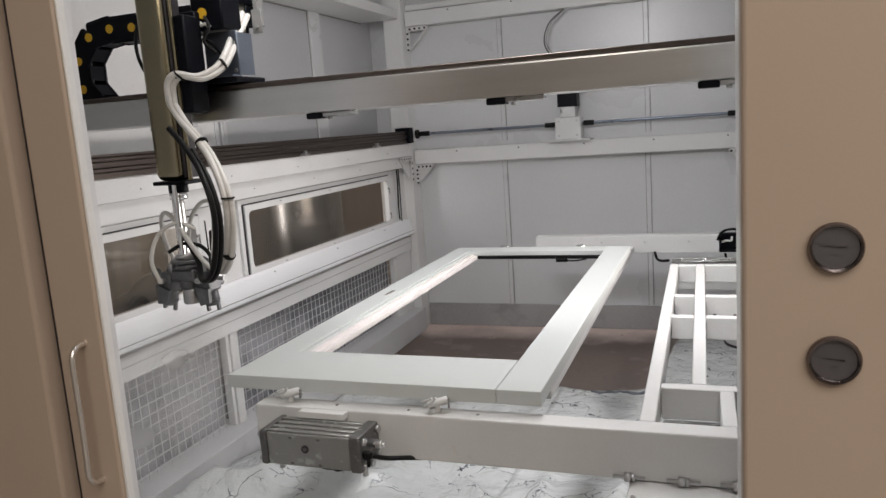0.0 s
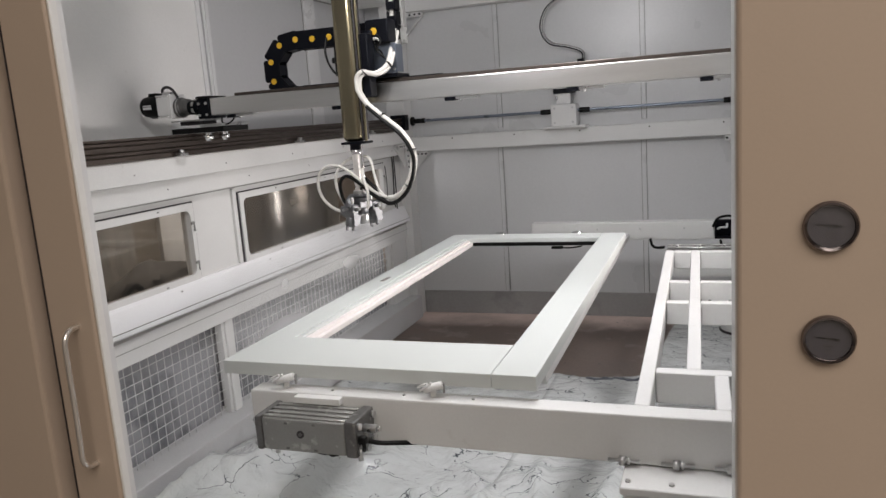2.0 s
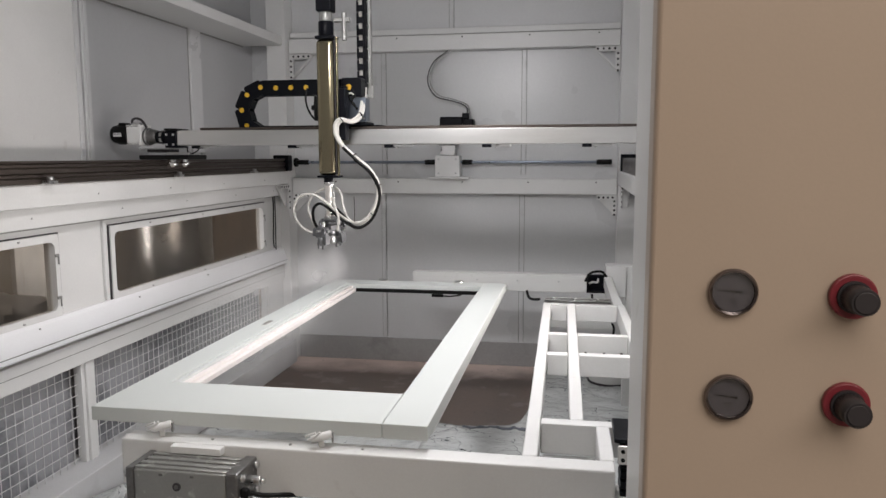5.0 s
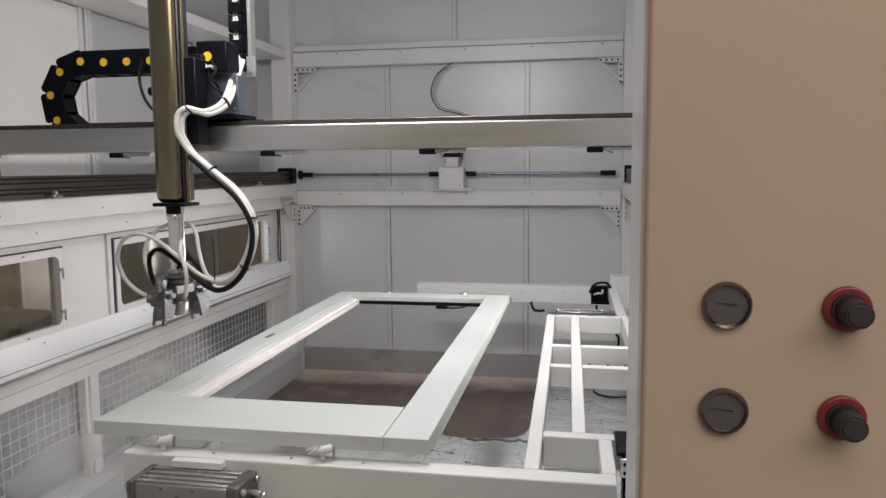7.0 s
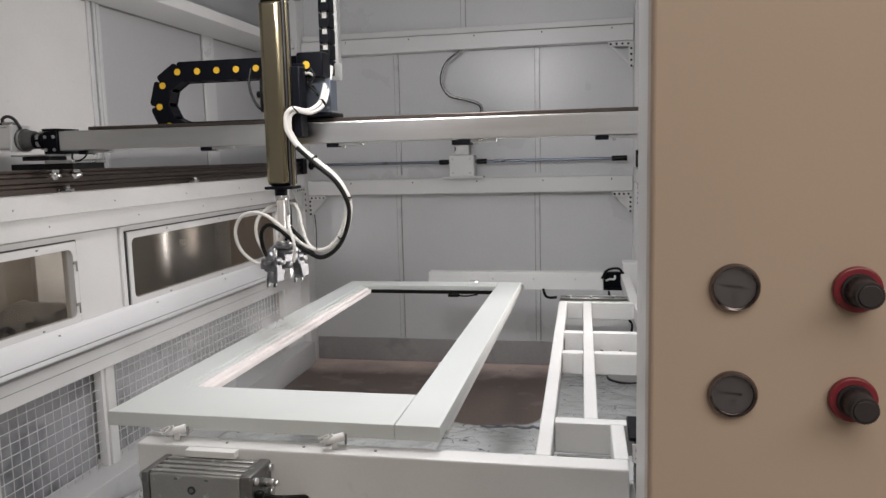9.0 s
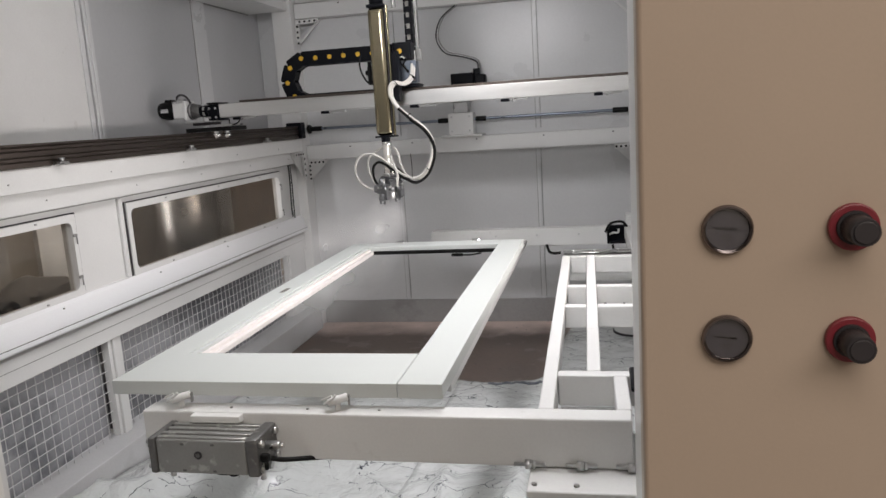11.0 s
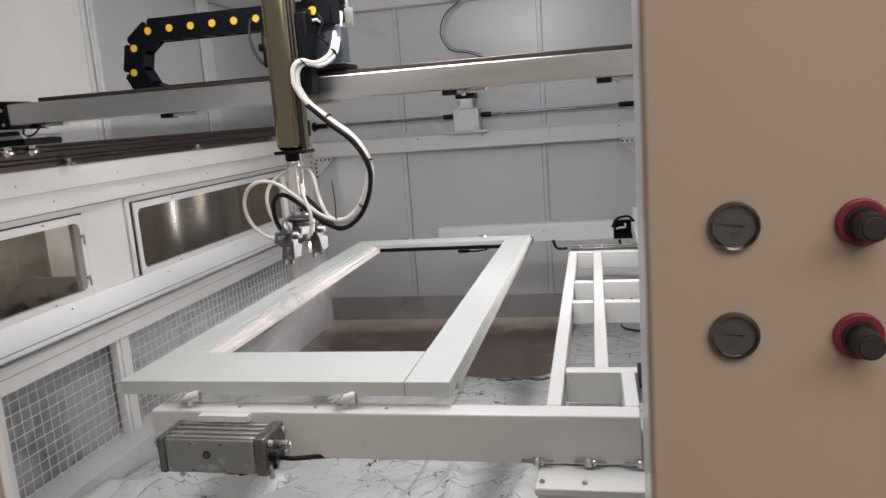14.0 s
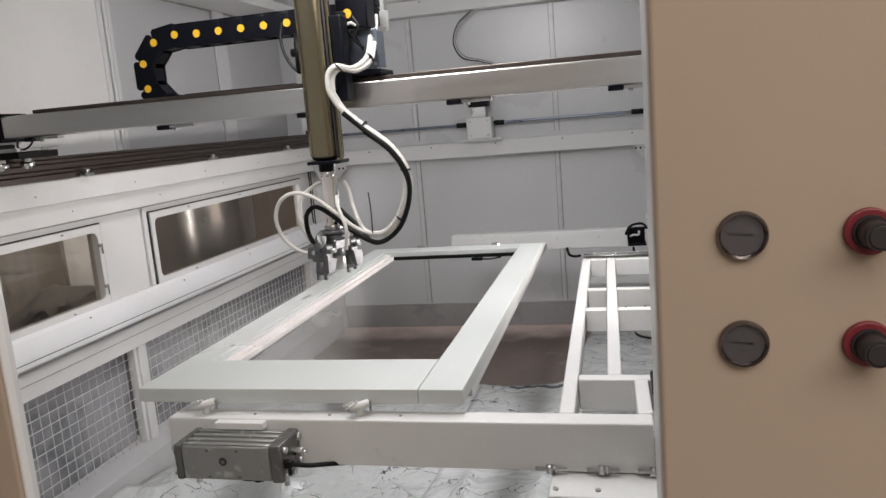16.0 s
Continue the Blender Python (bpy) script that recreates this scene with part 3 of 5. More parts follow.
# ---- masking film over the floor ----
bm = bmesh.new()
NX, NY = 90, 110
grid = []
for j in range(NY + 1):
    row = []
    for i in range(NX + 1):
        x = -1.99 + 2.36 * i / NX
        edge = 3.90 + 0.05 * noise.noise((x * 4, 3.1, 0)) + 0.03 * noise.noise((x * 15, 9.1, 0))
        edge += 1.12 / (1 + math.exp(-(x + 0.255) * 45))
        y = 1.0 + (edge - 1.0) * j / NY
        z = FLOOR + 0.012 + 0.11 * max(0, noise.noise((x * 1.9, y * 2.1, 5)) + 0.2) + 0.03 * abs(noise.noise((x * 5, y * 4, 2))) + 0.004 * noise.noise((x * 15, y * 13, 8))
        ridge = abs(noise.noise((x * 3.2 + 7, y * 2.6, 1)))
        z += 0.05 * max(0, 0.22 - ridge) / 0.22
        heap = math.exp(-((x + 1.75) / 0.22) ** 2 - ((y - 2.3) / 0.55) ** 2)
        z += heap * (0.16 + 0.05 * noise.noise((x * 5, y * 5, 4)))
        flat = min(1.0, max(0.12, (3.3 - y) / 0.9))
        row.append(bm.verts.new((x, y, max(FLOOR + 0.006, FLOOR + 0.006 + (z - FLOOR) * flat))))
    grid.append(row)
for v in [v for row in grid for v in row]:
    v.co.z += 0.010 / (1 + math.exp(-(v.co.x + 0.86 + 0.10 * noise.noise((0, v.co.y * 3, 1))) * 60))
film_sheet = thing("masking_film", "crumpled white plastic masking film spread on the booth floor", "plastic sheet")


def film_piece(i0, i1):
    piece = bmesh.new()
    vs = [[piece.verts.new(grid[j][i].co) for i in range(i0, i1 + 1)] for j in range(NY + 1)]
    for j in range(NY):
        for i in range(i1 - i0):
            piece.faces.new((vs[j][i], vs[j][i + 1], vs[j + 1][i + 1], vs[j + 1][i]))
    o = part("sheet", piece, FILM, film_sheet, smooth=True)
    o.modifiers.new("thickness", "SOLIDIFY").thickness = 0.002


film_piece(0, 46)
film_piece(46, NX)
fold = [(-0.60 + 0.06 * k, 3.80 + 0.03 * noise.noise((k * 1.3, 4, 0)), FLOOR + 0.05 + 0.02 * noise.noise((k * 0.9, 7, 0))) for k in range(9)]
crease = bm_hose(fold, 0.007, 7, 5)
for v in crease.verts:
    v.co += 0.010 * noise.noise_vector(v.co * 28)
# the film edge's dark-blue shadow is put into this strip's colour
part("shaded_film_edge", crease, material("blue_grey_edge_shadow", (0.13, 0.14, 0.16), 0.35, vary=0.4, scale=40, fine=160, bump=0.2), film_sheet, "crumpled film edge with its dark-blue shadow painted in")
bm.free()


# ---- the work table ----
ZT = 0.838
table = thing("work_table", "white welded steel table frame holding the door panel", "table")
part("front_beam", bm_box(-1.13, 0.062, 1.607, 1.668, 0.721, ZT, 0.005, 2), RACKW, table)
part("rear_beam", bm_box(-0.99, 0.04, 4.35, 4.43, 0.735, ZT, 0.005, 2), RACKW, table)
part("rear_beam_socket", join(bm_box(0.0405, 0.144, 4.40, 4.435, 0.738, 0.835, 0.003), bm_box(0.0405, 0.144, 4.345, 4.40, 0.738, 0.746, 0.002), bm_box(0.0405, 0.050, 4.345, 4.40, 0.746, 0.835, 0.002)), BLACK, table, "black open socket at the beam's end")
part("socket_clip", bm_hose([(0.055, 4.37, 0.79), (0.075, 4.36, 0.80), (0.10, 4.36, 0.80), (0.105, 4.37, 0.82)], 0.006, 8), RACKW, table)
part("rear_block", bm_box(0.145, 0.26, 4.33, 4.46, 0.72, 0.90, 0.004), RACKW, table)
part("socket_cable", bm_hose([(0.03, 4.32, 0.81), (0.06, 4.31, 0.86), (0.12, 4.31, 0.87), (0.15, 4.32, 0.84)], 0.007), MATT, table, "black cable loop")


part("cable_hook", bm_hose([(-0.305, 4.34, 0.745), (-0.29, 4.33, 0.705), (-0.262, 4.33, 0.694), (-0.225, 4.335, 0.696)], 0.008, 8), MATT, table, "black cable hook")
part("cable_hook", join(bm_box(-0.87, -0.80, 4.325, 4.34, 0.690, 0.708, 0.003), bm_hose([(-0.81, 4.33, 0.70), (-0.76, 4.33, 0.697), (-0.69, 4.335, 0.706)], 0.005, 8)), MATT, table, "black cable clip")
for x in (-0.60, -0.36, -0.12):
    part("beam_screw", bm_cyl(0.006, (x, 4.351, 0.80), (x, 4.346, 0.80), 8), STEEL, table)


def slanted(x, w, y0, y1, z0, z1):
    """A bar along the table, which stands slightly skewed."""
    k = -0.015
    bm = bm_box(0, w, y0, y1, z0, z1, 0.003)
    for v in bm.verts:
        v.co.x += x + k * (v.co.y - 1.66)
    return bm


part("long_bar", slanted(-0.147, 0.036, 1.669, 3.503, 0.762, ZT), RACKW, table)
part("long_bar", slanted(-0.036, 0.036, 1.926, 3.503, 0.762, ZT), RACKW, table)
part("long_bar", slanted(0.192, 0.036, 1.669, 3.503, 0.762, ZT), RACKW, table)
part("short_bar", slanted(0.030, 0.034, 1.669, 1.885, 0.762, ZT), RACKW, table)
part("cross_bar", slanted(-0.110, 0.302, 1.887, 1.925, 0.755, ZT), RACKW, table)
for y in (2.575, 2.875, 3.465):
    for x0, w in ((-0.110, 0.073), (0.001, 0.190)):
        part("cross_bar", slanted(x0, w, y, y + 0.038, 0.762, ZT), RACKW, table)
part("link_bar", slanted(0.175, 0.045, 3.504, 4.329, 0.775, ZT), RACKW, table)
part("link_arm", bm_box(-0.15, 0.145, 3.58, 3.64, 0.70, 0.775, 0.003), RACKW, table)
for y0, y1, z1, m in ((3.575, 3.60, 0.822, STEEL), (3.601, 3.635, 0.812, RAILM), (3.636, 3.665, 0.826, STEEL), (3.666, 3.69, 0.832, ZINC)):
    part("cross_rail", bm_box(-0.175, 0.155, y0, y1, 0.776, z1, 0.002), m, table, "grooved steel cross rail")
for x in (-0.13, -0.03, 0.08):
    part("rail_bolt", bm_cyl(0.008, (x, 3.65, 0.826), (x, 3.65, 0.838), 6), STEEL, table)
for x in (0.015, 0.085, 0.150):
    part("bar_bolt", bm_cyl(0.007, (x, 2.858, 0.768), (x, 2.872, 0.768), 8), MATT, table)
part("tray_edge", bm_box(-0.108, 0.028, 1.872, 1.886, 0.742, 0.754, 0.001), ZINC, table)
# pedestal that carries the table
part("pedestal", bm_box(-0.160, 0.10, 1.515, 1.80, FLOOR, 0.6995, 0.004), RACKW, table)
for x in (-0.125, -0.055, 0.015):
    part("slot", bm_box(x, x + 0.045, 1.513, 1.5155, 0.676, 0.680), ZINC, table, "dark cut slot")
part("cap_screw", bm_cyl(0.006, (-0.15, 1.53, 0.718), (-0.15, 1.53, 0.723), 8), STEEL, table)
part("cap_screw", bm_cyl(0.006, (-0.06, 1.53, 0.718), (-0.06, 1.53, 0.723), 8), STEEL, table)
part("pedestal_cap", bm_box(-0.165, 0.11, 1.502, 1.81, 0.700, 0.7185, 0.003), RACKW, table)
part("rear_pedestal", bm_box(0.255, 0.375, 4.36, 4.45, FLOOR, 0.90, 0.004), RACKW, table)
for x in (-0.165, -0.05, 0.06):
    rod = join(bm_cyl(0.005, (x - 0.035, 1.598, 0.732), (x + 0.035, 1.598, 0.732), 8), bm_cyl(0.012, (x - 0.010, 1.598, 0.732), (x + 0.004, 1.598, 0.732), 6), bm_cyl(0.010, (x + 0.006, 1.598, 0.732), (x + 0.013, 1.598, 0.732), 6))
    part("adjusting_bolt", rod, STEEL, table, "steel adjusting bolt", smooth=False)
part("beam_plate", bm_box(-0.985, -0.855, 1.583, 1.6065, 0.819, 0.8365, 0.0015), RACKW, table, "white flat mounting plate")
for x in (-0.90, -0.70, -0.52):
    part("top_screw", bm_cyl(0.004, (x, 1.635, ZT), (x, 1.635, ZT + 0.0025), 8), ZINC, table)


def rest_pin(x, y, turn, base=None):
    pin = thing("rest_pin", "white overspray-coated clip holding up the door panel", "clip", "rest pins")
    body = join(bm_cyl(0.0098, (-0.022, -0.004, 0.004), (0.026, 0.0, 0.014), 14, bevel=0.002), bm_box(-0.006, 0.008, 0.0, 0.010, -0.0185, 0.006, 0.002))
    part("roller", body, RACKW, pin)
    part("prong", bm_hose([(-0.03, -0.01, 0.004), (-0.012, -0.016, 0.014), (0.0, -0.018, 0.026)], 0.003, 6, 3), RACKW, pin)
    part("prong", bm_hose([(-0.035, -0.006, 0.012), (-0.01, -0.016, 0.024)], 0.003, 6, 3), RACKW, pin)
    part("latch", bm_box(0.026, 0.031, -0.006, 0.006, -0.006, 0.018, 0.001), ZINC, pin)
    pin.matrix_world = pose(x, y, (base or ZT) + 0.0185, 0, 0, turn)


rest_pin(-1.035, 1.632, 14)
rest_pin(-0.622, 1.632, 14)
for x in (-0.99, -0.60):
    roller = thing("rest_roller", "small chrome roller at the door panel's far edge", "roller", "rest rollers")
    part("wheel", bm_cyl(0.017, (x - 0.022, 3.652, 0.892), (x + 0.022, 3.652, 0.892), 20, bevel=0.004), CHROME, roller)
    part("bracket", bm_box(x - 0.012, x + 0.012, 3.649, 3.668, 0.84, 0.882, 0.002), RACKW, roller)
for x, y in ((-0.455, 2.0),):
    part("support_arm", bm_box(x, x + 0.035, y, 4.35, 0.745, 0.775, 0.002), RACKW, table)
    part("support_pad", bm_box(x, x + 0.035, 3.50, 3.56, 0.775, 0.862, 0.002), RACKW, table)

# the door panel on the table
D_XL, D_XR, D_YN, D_YF, D_ZB, D_ZT = -1.235, -0.366, 1.648, 3.645, 0.863, 0.90
DIL, DIR, DIN, DIF = -1.146, -0.477, 1.875, 3.525
door = thing("door_panel", "pale grey primed wooden door frame with open centre, lying flat", "door panel")
part("stile", bm_box(DIR + 0.0014, D_XR, D_YN, D_YF, D_ZB, D_ZT, 0.0025, 2), PRIMER, door)
frame_bm = bm_prism([(D_XL, D_YN), (DIR, D_YN), (DIR, DIN), (DIL, DIN), (DIL, DIF), (DIR, DIF), (DIR, D_YF), (D_XL, D_YF)], D_ZT - D_ZB)
for v in frame_bm.verts:
    v.co = Vector((v.co.x, v.co.z, D_ZB + v.co.y))
bmesh.ops.recalc_face_normals(frame_bm, faces=frame_bm.faces[:])
bmesh.ops.bevel(frame_bm, geom=frame_bm.edges[:], offset=0.002, segments=2, affect="EDGES", profile=0.5)
part("joined_rails", frame_bm, PRIMER, door, smooth=False)
for k, (x0, z) in enumerate(((DIL, 0.8955), (DIL + 0.017, 0.889), (DIL + 0.034, 0.880))):
    part("moulding_and_shade", bm_box(x0, x0 + 0.017, DIN, DIF, D_ZB, z, 0.002), PRIMER_LIT if k else PRIMER, door, "stepped rebate moulding")
# no real strip: shade in the far rebate, put in as a black bar
part("moulding_and_shade", bm_box(DIL + 0.051, DIR, DIF - 0.012, DIF, D_ZB, 0.880, 0.001), MATT, door, "black strip painted as the rebate's shadow")
part("lock_slot", bm_box(-1.185, -1.167, 2.585, 2.655, 0.8995, 0.9025, 0.0008), HANDLE, door, "small metal lock plate")

# actuator on the front beam
act = thing("rotary_actuator", "grey zinc pneumatic actuator bolted to the table beam", "actuator")
AY0, AY1, AZ0, AZ1 = 1.500, 1.606, 0.729, 0.812
part("body", bm_box(-1.030, -0.803, AY0, AY1, AZ0, AZ1, 0.004, 2), ZINC, act)
for y in (1.512, 1.535, 1.560, 1.585):
    part("top_rib", bm_box(-1.030, -0.803, y - 0.006, y + 0.006, AZ1 - 0.001, AZ1 + 0.005, 0.002), ZINC, act)
part("end_cap", bm_box(-1.050, -1.031, AY0 - 0.002, AY1, AZ0 - 0.002, AZ1 + 0.004, 0.005, 2), CASTING, act)
part("end_cap", bm_box(-0.802, -0.772, AY0 - 0.004, AY1, AZ0 - 0.003, AZ1 + 0.006, 0.006, 2), CASTING, act, "dark cast end cap")
part("port", bm_cyl(0.012, (-1.068, 1.535, 0.785), (-1.050, 1.535, 0.785), 12), ZINC, act)
part("port", bm_cyl(0.009, (-0.772, 1.525, 0.745), (-0.752, 1.525, 0.745), 12), STEEL, act)
part("fitting", bm_cyl(0.011, (-0.772, 1.545, 0.785), (-0.738, 1.545, 0.785), 12, bevel=0.001), STEEL, act, "steel air fitting")
part("fitting", bm_cyl(0.007, (-0.738, 1.545, 0.785), (-0.728, 1.545, 0.785), 10), CHROME, act)
for y, z in ((AY0 + 0.012, AZ0 + 0.012), (AY0 + 0.012, AZ1 - 0.010), (AY1 - 0.015, AZ1 - 0.010), (AY1 - 0.015, AZ0 + 0.012)):
    part("screw", bm_cyl(0.009, (-0.773, y, z), (-0.764, y, z), 8), STEEL, act)
    part("screw", bm_cyl(0.008, (-1.058, y, z), (-1.049, y, z), 8), STEEL, act)
part("speed_valve", join(bm_box(-0.772, -0.752, AY0 + 0.004, AY0 + 0.02, AZ0 + 0.03, AZ0 + 0.05, 0.003), bm_cyl(0.005, (-0.760, AY0 + 0.012, AZ0 + 0.012), (-0.760, AY0 + 0.012, AZ0 + 0.03), 8)), MATT, act, "black speed valve")
part("plug", bm_cyl(0.010, (-0.923, AY0 + 0.001, 0.776), (-0.923, AY0 - 0.002, 0.776), 20), KNOB, act)
part("plug_socket", bm_cyl(0.005, (-0.923, AY0 - 0.002, 0.776), (-0.923, AY0 - 0.004, 0.776), 6), CASTING, act)
for x in (-1.005, -0.775):
    part("stud", bm_cyl(0.007, (x, AY0 + 0.02, AZ0 - 0.016), (x, AY0 + 0.02, AZ0), 8), STEEL, act)
for x in (-0.962, -0.885):
    for z in (AZ1 - 0.010, AZ0 + 0.008):
        part("dimple", bm_box(x - 0.005, x + 0.005, AY0 - 0.001, AY0 + 0.002, z - 0.003, z + 0.003, 0.001), CASTING, act)
part("air_hose", bm_hose([(-0.92, 1.54, 0.728), (-0.90, 1.535, 0.716), (-0.875, 1.54, 0.712), (-0.85, 1.54, 0.720), (-0.84, 1.54, 0.728)], 0.004), MATT, act, "black air hose")
part("air_hose", bm_hose([(-0.88, 1.545, 0.728), (-0.865, 1.535, 0.712), (-0.845, 1.54, 0.714), (-0.825, 1.545, 0.726)], 0.004), MATT, act, "black air hose")
part("air_hose", bm_hose([(-0.772, 1.56, 0.745), (-0.745, 1.575, 0.735), (-0.70, 1.60, 0.728), (-0.65, 1.64, 0.715)], 0.006), MATT, act, "black air hose")

# ribbed cable guide and drum beside the table
guide = thing("cable_guide", "black ribbed cable guide standing beside the table", "cable guide")
part("head", bm_box(0.066, 0.135, 1.752, 1.900, 0.846, 0.858, 0.003), BLACK, guide)
part("plate", bm_box(0.074, 0.125, 1.738, 1.744, 0.800, 0.846, 0.002), HANDLE, guide, "bright end plate")
for x in (0.086, 0.108):
    for z in (0.812, 0.833):
        part("plate_screw", bm_cyl(0.005, (x, 1.738, z), (x, 1.735, z), 8), MATT, guide)
for k in range(30):
    part("rib", bm_box(0.082, 0.13, 1.745, 1.84, 0.055 + 0.0262 * k, 0.055 + 0.0262 * k + 0.019, 0.002), BLACK, guide)
part("spine", bm_box(0.095, 0.13, 1.76, 1.83, FLOOR, 0.846), MATT, guide)
drum = thing("drum", "white round metal drum standing on the booth floor", "drum")
part("shell", bm_cyl(0.132, (0.205, 4.855, FLOOR + 0.03), (0.205, 4.855, 0.30), 40, bevel=0.004), RACKW, drum)
part("base_ring", bm_cyl(0.139, (0.205, 4.855, FLOOR), (0.205, 4.855, FLOOR + 0.032), 40, bevel=0.003), KNOB, drum, "dark base ring")
lead = thing("loose_cable", "short black cable hanging behind the table", "cable")
part("cable", bm_hose([(0.07, 4.35, 0.73), (0.09, 4.42, 0.60), (0.11, 4.5, 0.551), (0.169, 4.5, 0.540), (0.206, 4.5, 0.511), (0.204, 4.5, 0.45)], 0.007, 8), MATT, lead)

# ---- front of the booth ----
structure("wall_front_right", bm_box(0.046, 2.6, 0.85, 0.905, 0.0, 3.06, 0.006, 3), TAN, "beige painted control panel wall beside the opening", "wall")
structure("wall_front_left", bm_box(-3.2, -0.955, 0.84, 0.98, 0.0, 3.06, 0.006, 2), TAN, "beige painted front wall of the booth", "wall")
structure("wall_front_top", bm_box(-0.955, 0.045, 0.86, 0.98, 2.75, 3.06), TAN, "beige painted wall above the opening", "wall")
structure("jamb_right", bm_box(0.0475, 0.30, 0.906, 1.113, 0.0, 3.0, 0.005, 2), FRAME, "white painted return beside the opening", "jamb")
leaf = thing("door_1", "beige sliding door leaf standing open, with chrome pull", "door")
leaf["kind"] = "structure"
part("leaf", bm_box(-0.93, -0.842, 0.85, 0.868, 0.02, 2.74, 0.005, 3), TAN, leaf)
part("edge_strip", bm_box(-0.8415, -0.837, 0.853, 0.868, 0.02, 2.74, 0.0015), FRAME, leaf, "white edge strip")
part("seal", bm_box(-0.954, -0.931, 0.868, 0.90, 0.02, 2.74, 0.003), KNOB, leaf, "dark seal strip")
part("door_handle", bm_hose([(-0.8745, 0.850, 1.242), (-0.8735, 0.832, 1.240), (-0.8725, 0.821, 1.226), (-0.8725, 0.820, 1.19), (-0.8725, 0.820, 1.13), (-0.8735, 0.820, 1.07), (-0.875, 0.821, 1.042), (-0.877, 0.832, 1.026), (-0.8785, 0.850, 1.022)], 0.0042, 12, 6), HANDLE, leaf, "bright steel bow handle")


def gauge(x, z, needle):
    g = thing("pressure_gauge", "round pressure gauge with dark chrome bezel and grey dial", "gauge", "pressure gauges")
    ring = bmesh.new()
    prof = [(0.0265, 0.0), (0.0305, -0.001), (0.0310, -0.006), (0.0290, -0.0095), (0.0262, -0.0085), (0.0252, -0.005)]
    n = 48
    rows = [[ring.verts.new((r * math.cos(2 * math.pi * k / n), y, r * math.sin(2 * math.pi * k / n))) for k in range(n)] for r, y in prof]
    for a, b in zip(rows, rows[1:]):
        for k in range(n):
            ring.faces.new((a[k], a[(k + 1) % n], b[(k + 1) % n], b[k]))
    bmesh.ops.recalc_face_normals(ring, faces=ring.faces[:])
    part("bezel", ring, DARKBEZEL, g, "dark chrome bezel", True)
    part("dial", bm_cyl(0.0262, (0, 0, 0), (0, -0.003, 0), 40), DIAL, g)
    part("needle", moved(bm_prism([(-0.017, -0.0003), (0.012, -0.0016), (0.012, 0.0016), (-0.017, 0.0003)], 0.0006), pose(0, -0.0042, 0.001, 0, needle, 0)), BLACK, g, "black needle")
    part("hub", bm_cyl(0.002, (0, -0.003, 0.001), (0, -0.005, 0.001), 12), KNOB, g)
    for k in range(27):
        a = radians(-45 + 270 * k / 26)
        w = 0.004 if k % 5 == 0 else 0.0022
        t = bm_box(0.0225 - w, 0.0225, -0.0034, -0.0030, -0.00025, 0.00025)
        part("tick", moved(t, Matrix.Rotation(-a, 4, "Y")), KNOB, g)
    part("scale_text", bm_box(-0.006, 0.006, -0.0034, -0.003, -0.0095, -0.0075), KNOB, g)
    part("scale_text", bm_box(-0.0035, 0.0035, -0.0034, -0.003, -0.0135, -0.0122), KNOB, g)
    glass = part("glass", bm_cyl(0.0258, (0, -0.0055, 0), (0, -0.0065, 0), 40), LENS, g, "clear gauge glass")
    glass.visible_shadow = False
    g.location, g.scale = (x, 0.850, z), (0.85, 0.85, 0.85)


gauge(0.135, 1.3775, 6)
gauge(0.135, 1.2585, 6)


def regulator(x, z):
    k = thing("regulator_knob", "dark round regulator knob on a red collar", "knob", "regulator knobs")
    part("collar", bm_cyl(0.0245, (0, 0, 0), (0, -0.008, 0), 40, bevel=0.002), RED, k, "red collar ring")
    part("stem", bm_cyl(0.0175, (0, -0.008, 0), (0, -0.012, 0), 32), KNOB, k)
    grip = bm_cyl(0.0152, (0, -0.012, 0), (0, -0.042, 0), 56, r2=0.0142)
    for v in grip.verts:
        if int(round(math.atan2(v.co.z, v.co.x) / (2 * math.pi) * 56)) % 2:
            v.co.x, v.co.z = v.co.x * 0.94, v.co.z * 0.94
    part("grip", grip, KNOB, k, "charcoal ribbed grip", smooth=False)
    part("grip_cap", bm_cyl(0.0115, (0, -0.042, 0), (0, -0.0435, 0), 32, bevel=0.001), KNOB, k)
    k.location = (x, 0.850, z)


regulator(0.2565, 1.3765)
regulator(0.2565, 1.2575)

# ---- the workshop seen through the windows ----
structure("wall_workshop", bm_box(-4.5, -4.4, -3, 9, 0.0, 3.2), SHED, "dim brownish workshop wall outside the windows", "wall")
tank = thing("steel_tank", "tall cylindrical stainless tank outside the window", "tank")
part("shell", bm_cyl(0.40, (-3.05, 5.0, 0.0), (-3.05, 5.0, 1.7), 64, bevel=0.01), DRUM, tank)
part("band", bm_cyl(0.404, (-3.05, 5.0, 1.35), (-3.05, 5.0, 1.38), 64), STEEL, tank)
crate = thing("plywood_sheet", "pale brown plywood sheet leaning outside the window", "board")
part("board", bm_box(-3.3, -3.26, 5.42, 8.4, 0.0, 1.9, 0.003), material("weathered_plywood", (0.36, 0.29, 0.23), 0.7, vary=0.3, scale=3, fine=40, bump=0.1, stretch=(1, 3, 0.6)), crate)
CHALK = material("chalky_board", (0.34, 0.325, 0.305), 0.75, vary=0.28, scale=5, fine=50, bump=0.1, stretch=(1, 4, 0.5))
for y0, y1 in ((2.72, 3.30), (3.52, 3.86)):
    board = thing("board", "pale streaked board standing outside the window", "board", "boards outside")
    part("sheet", bm_box(-3.02, -2.99, y0, y1, 0.0, 1.5, 0.003), CHALK, board)
coil = thing("hose_coil", "dark hose loop lying on the wooden box", "hose")
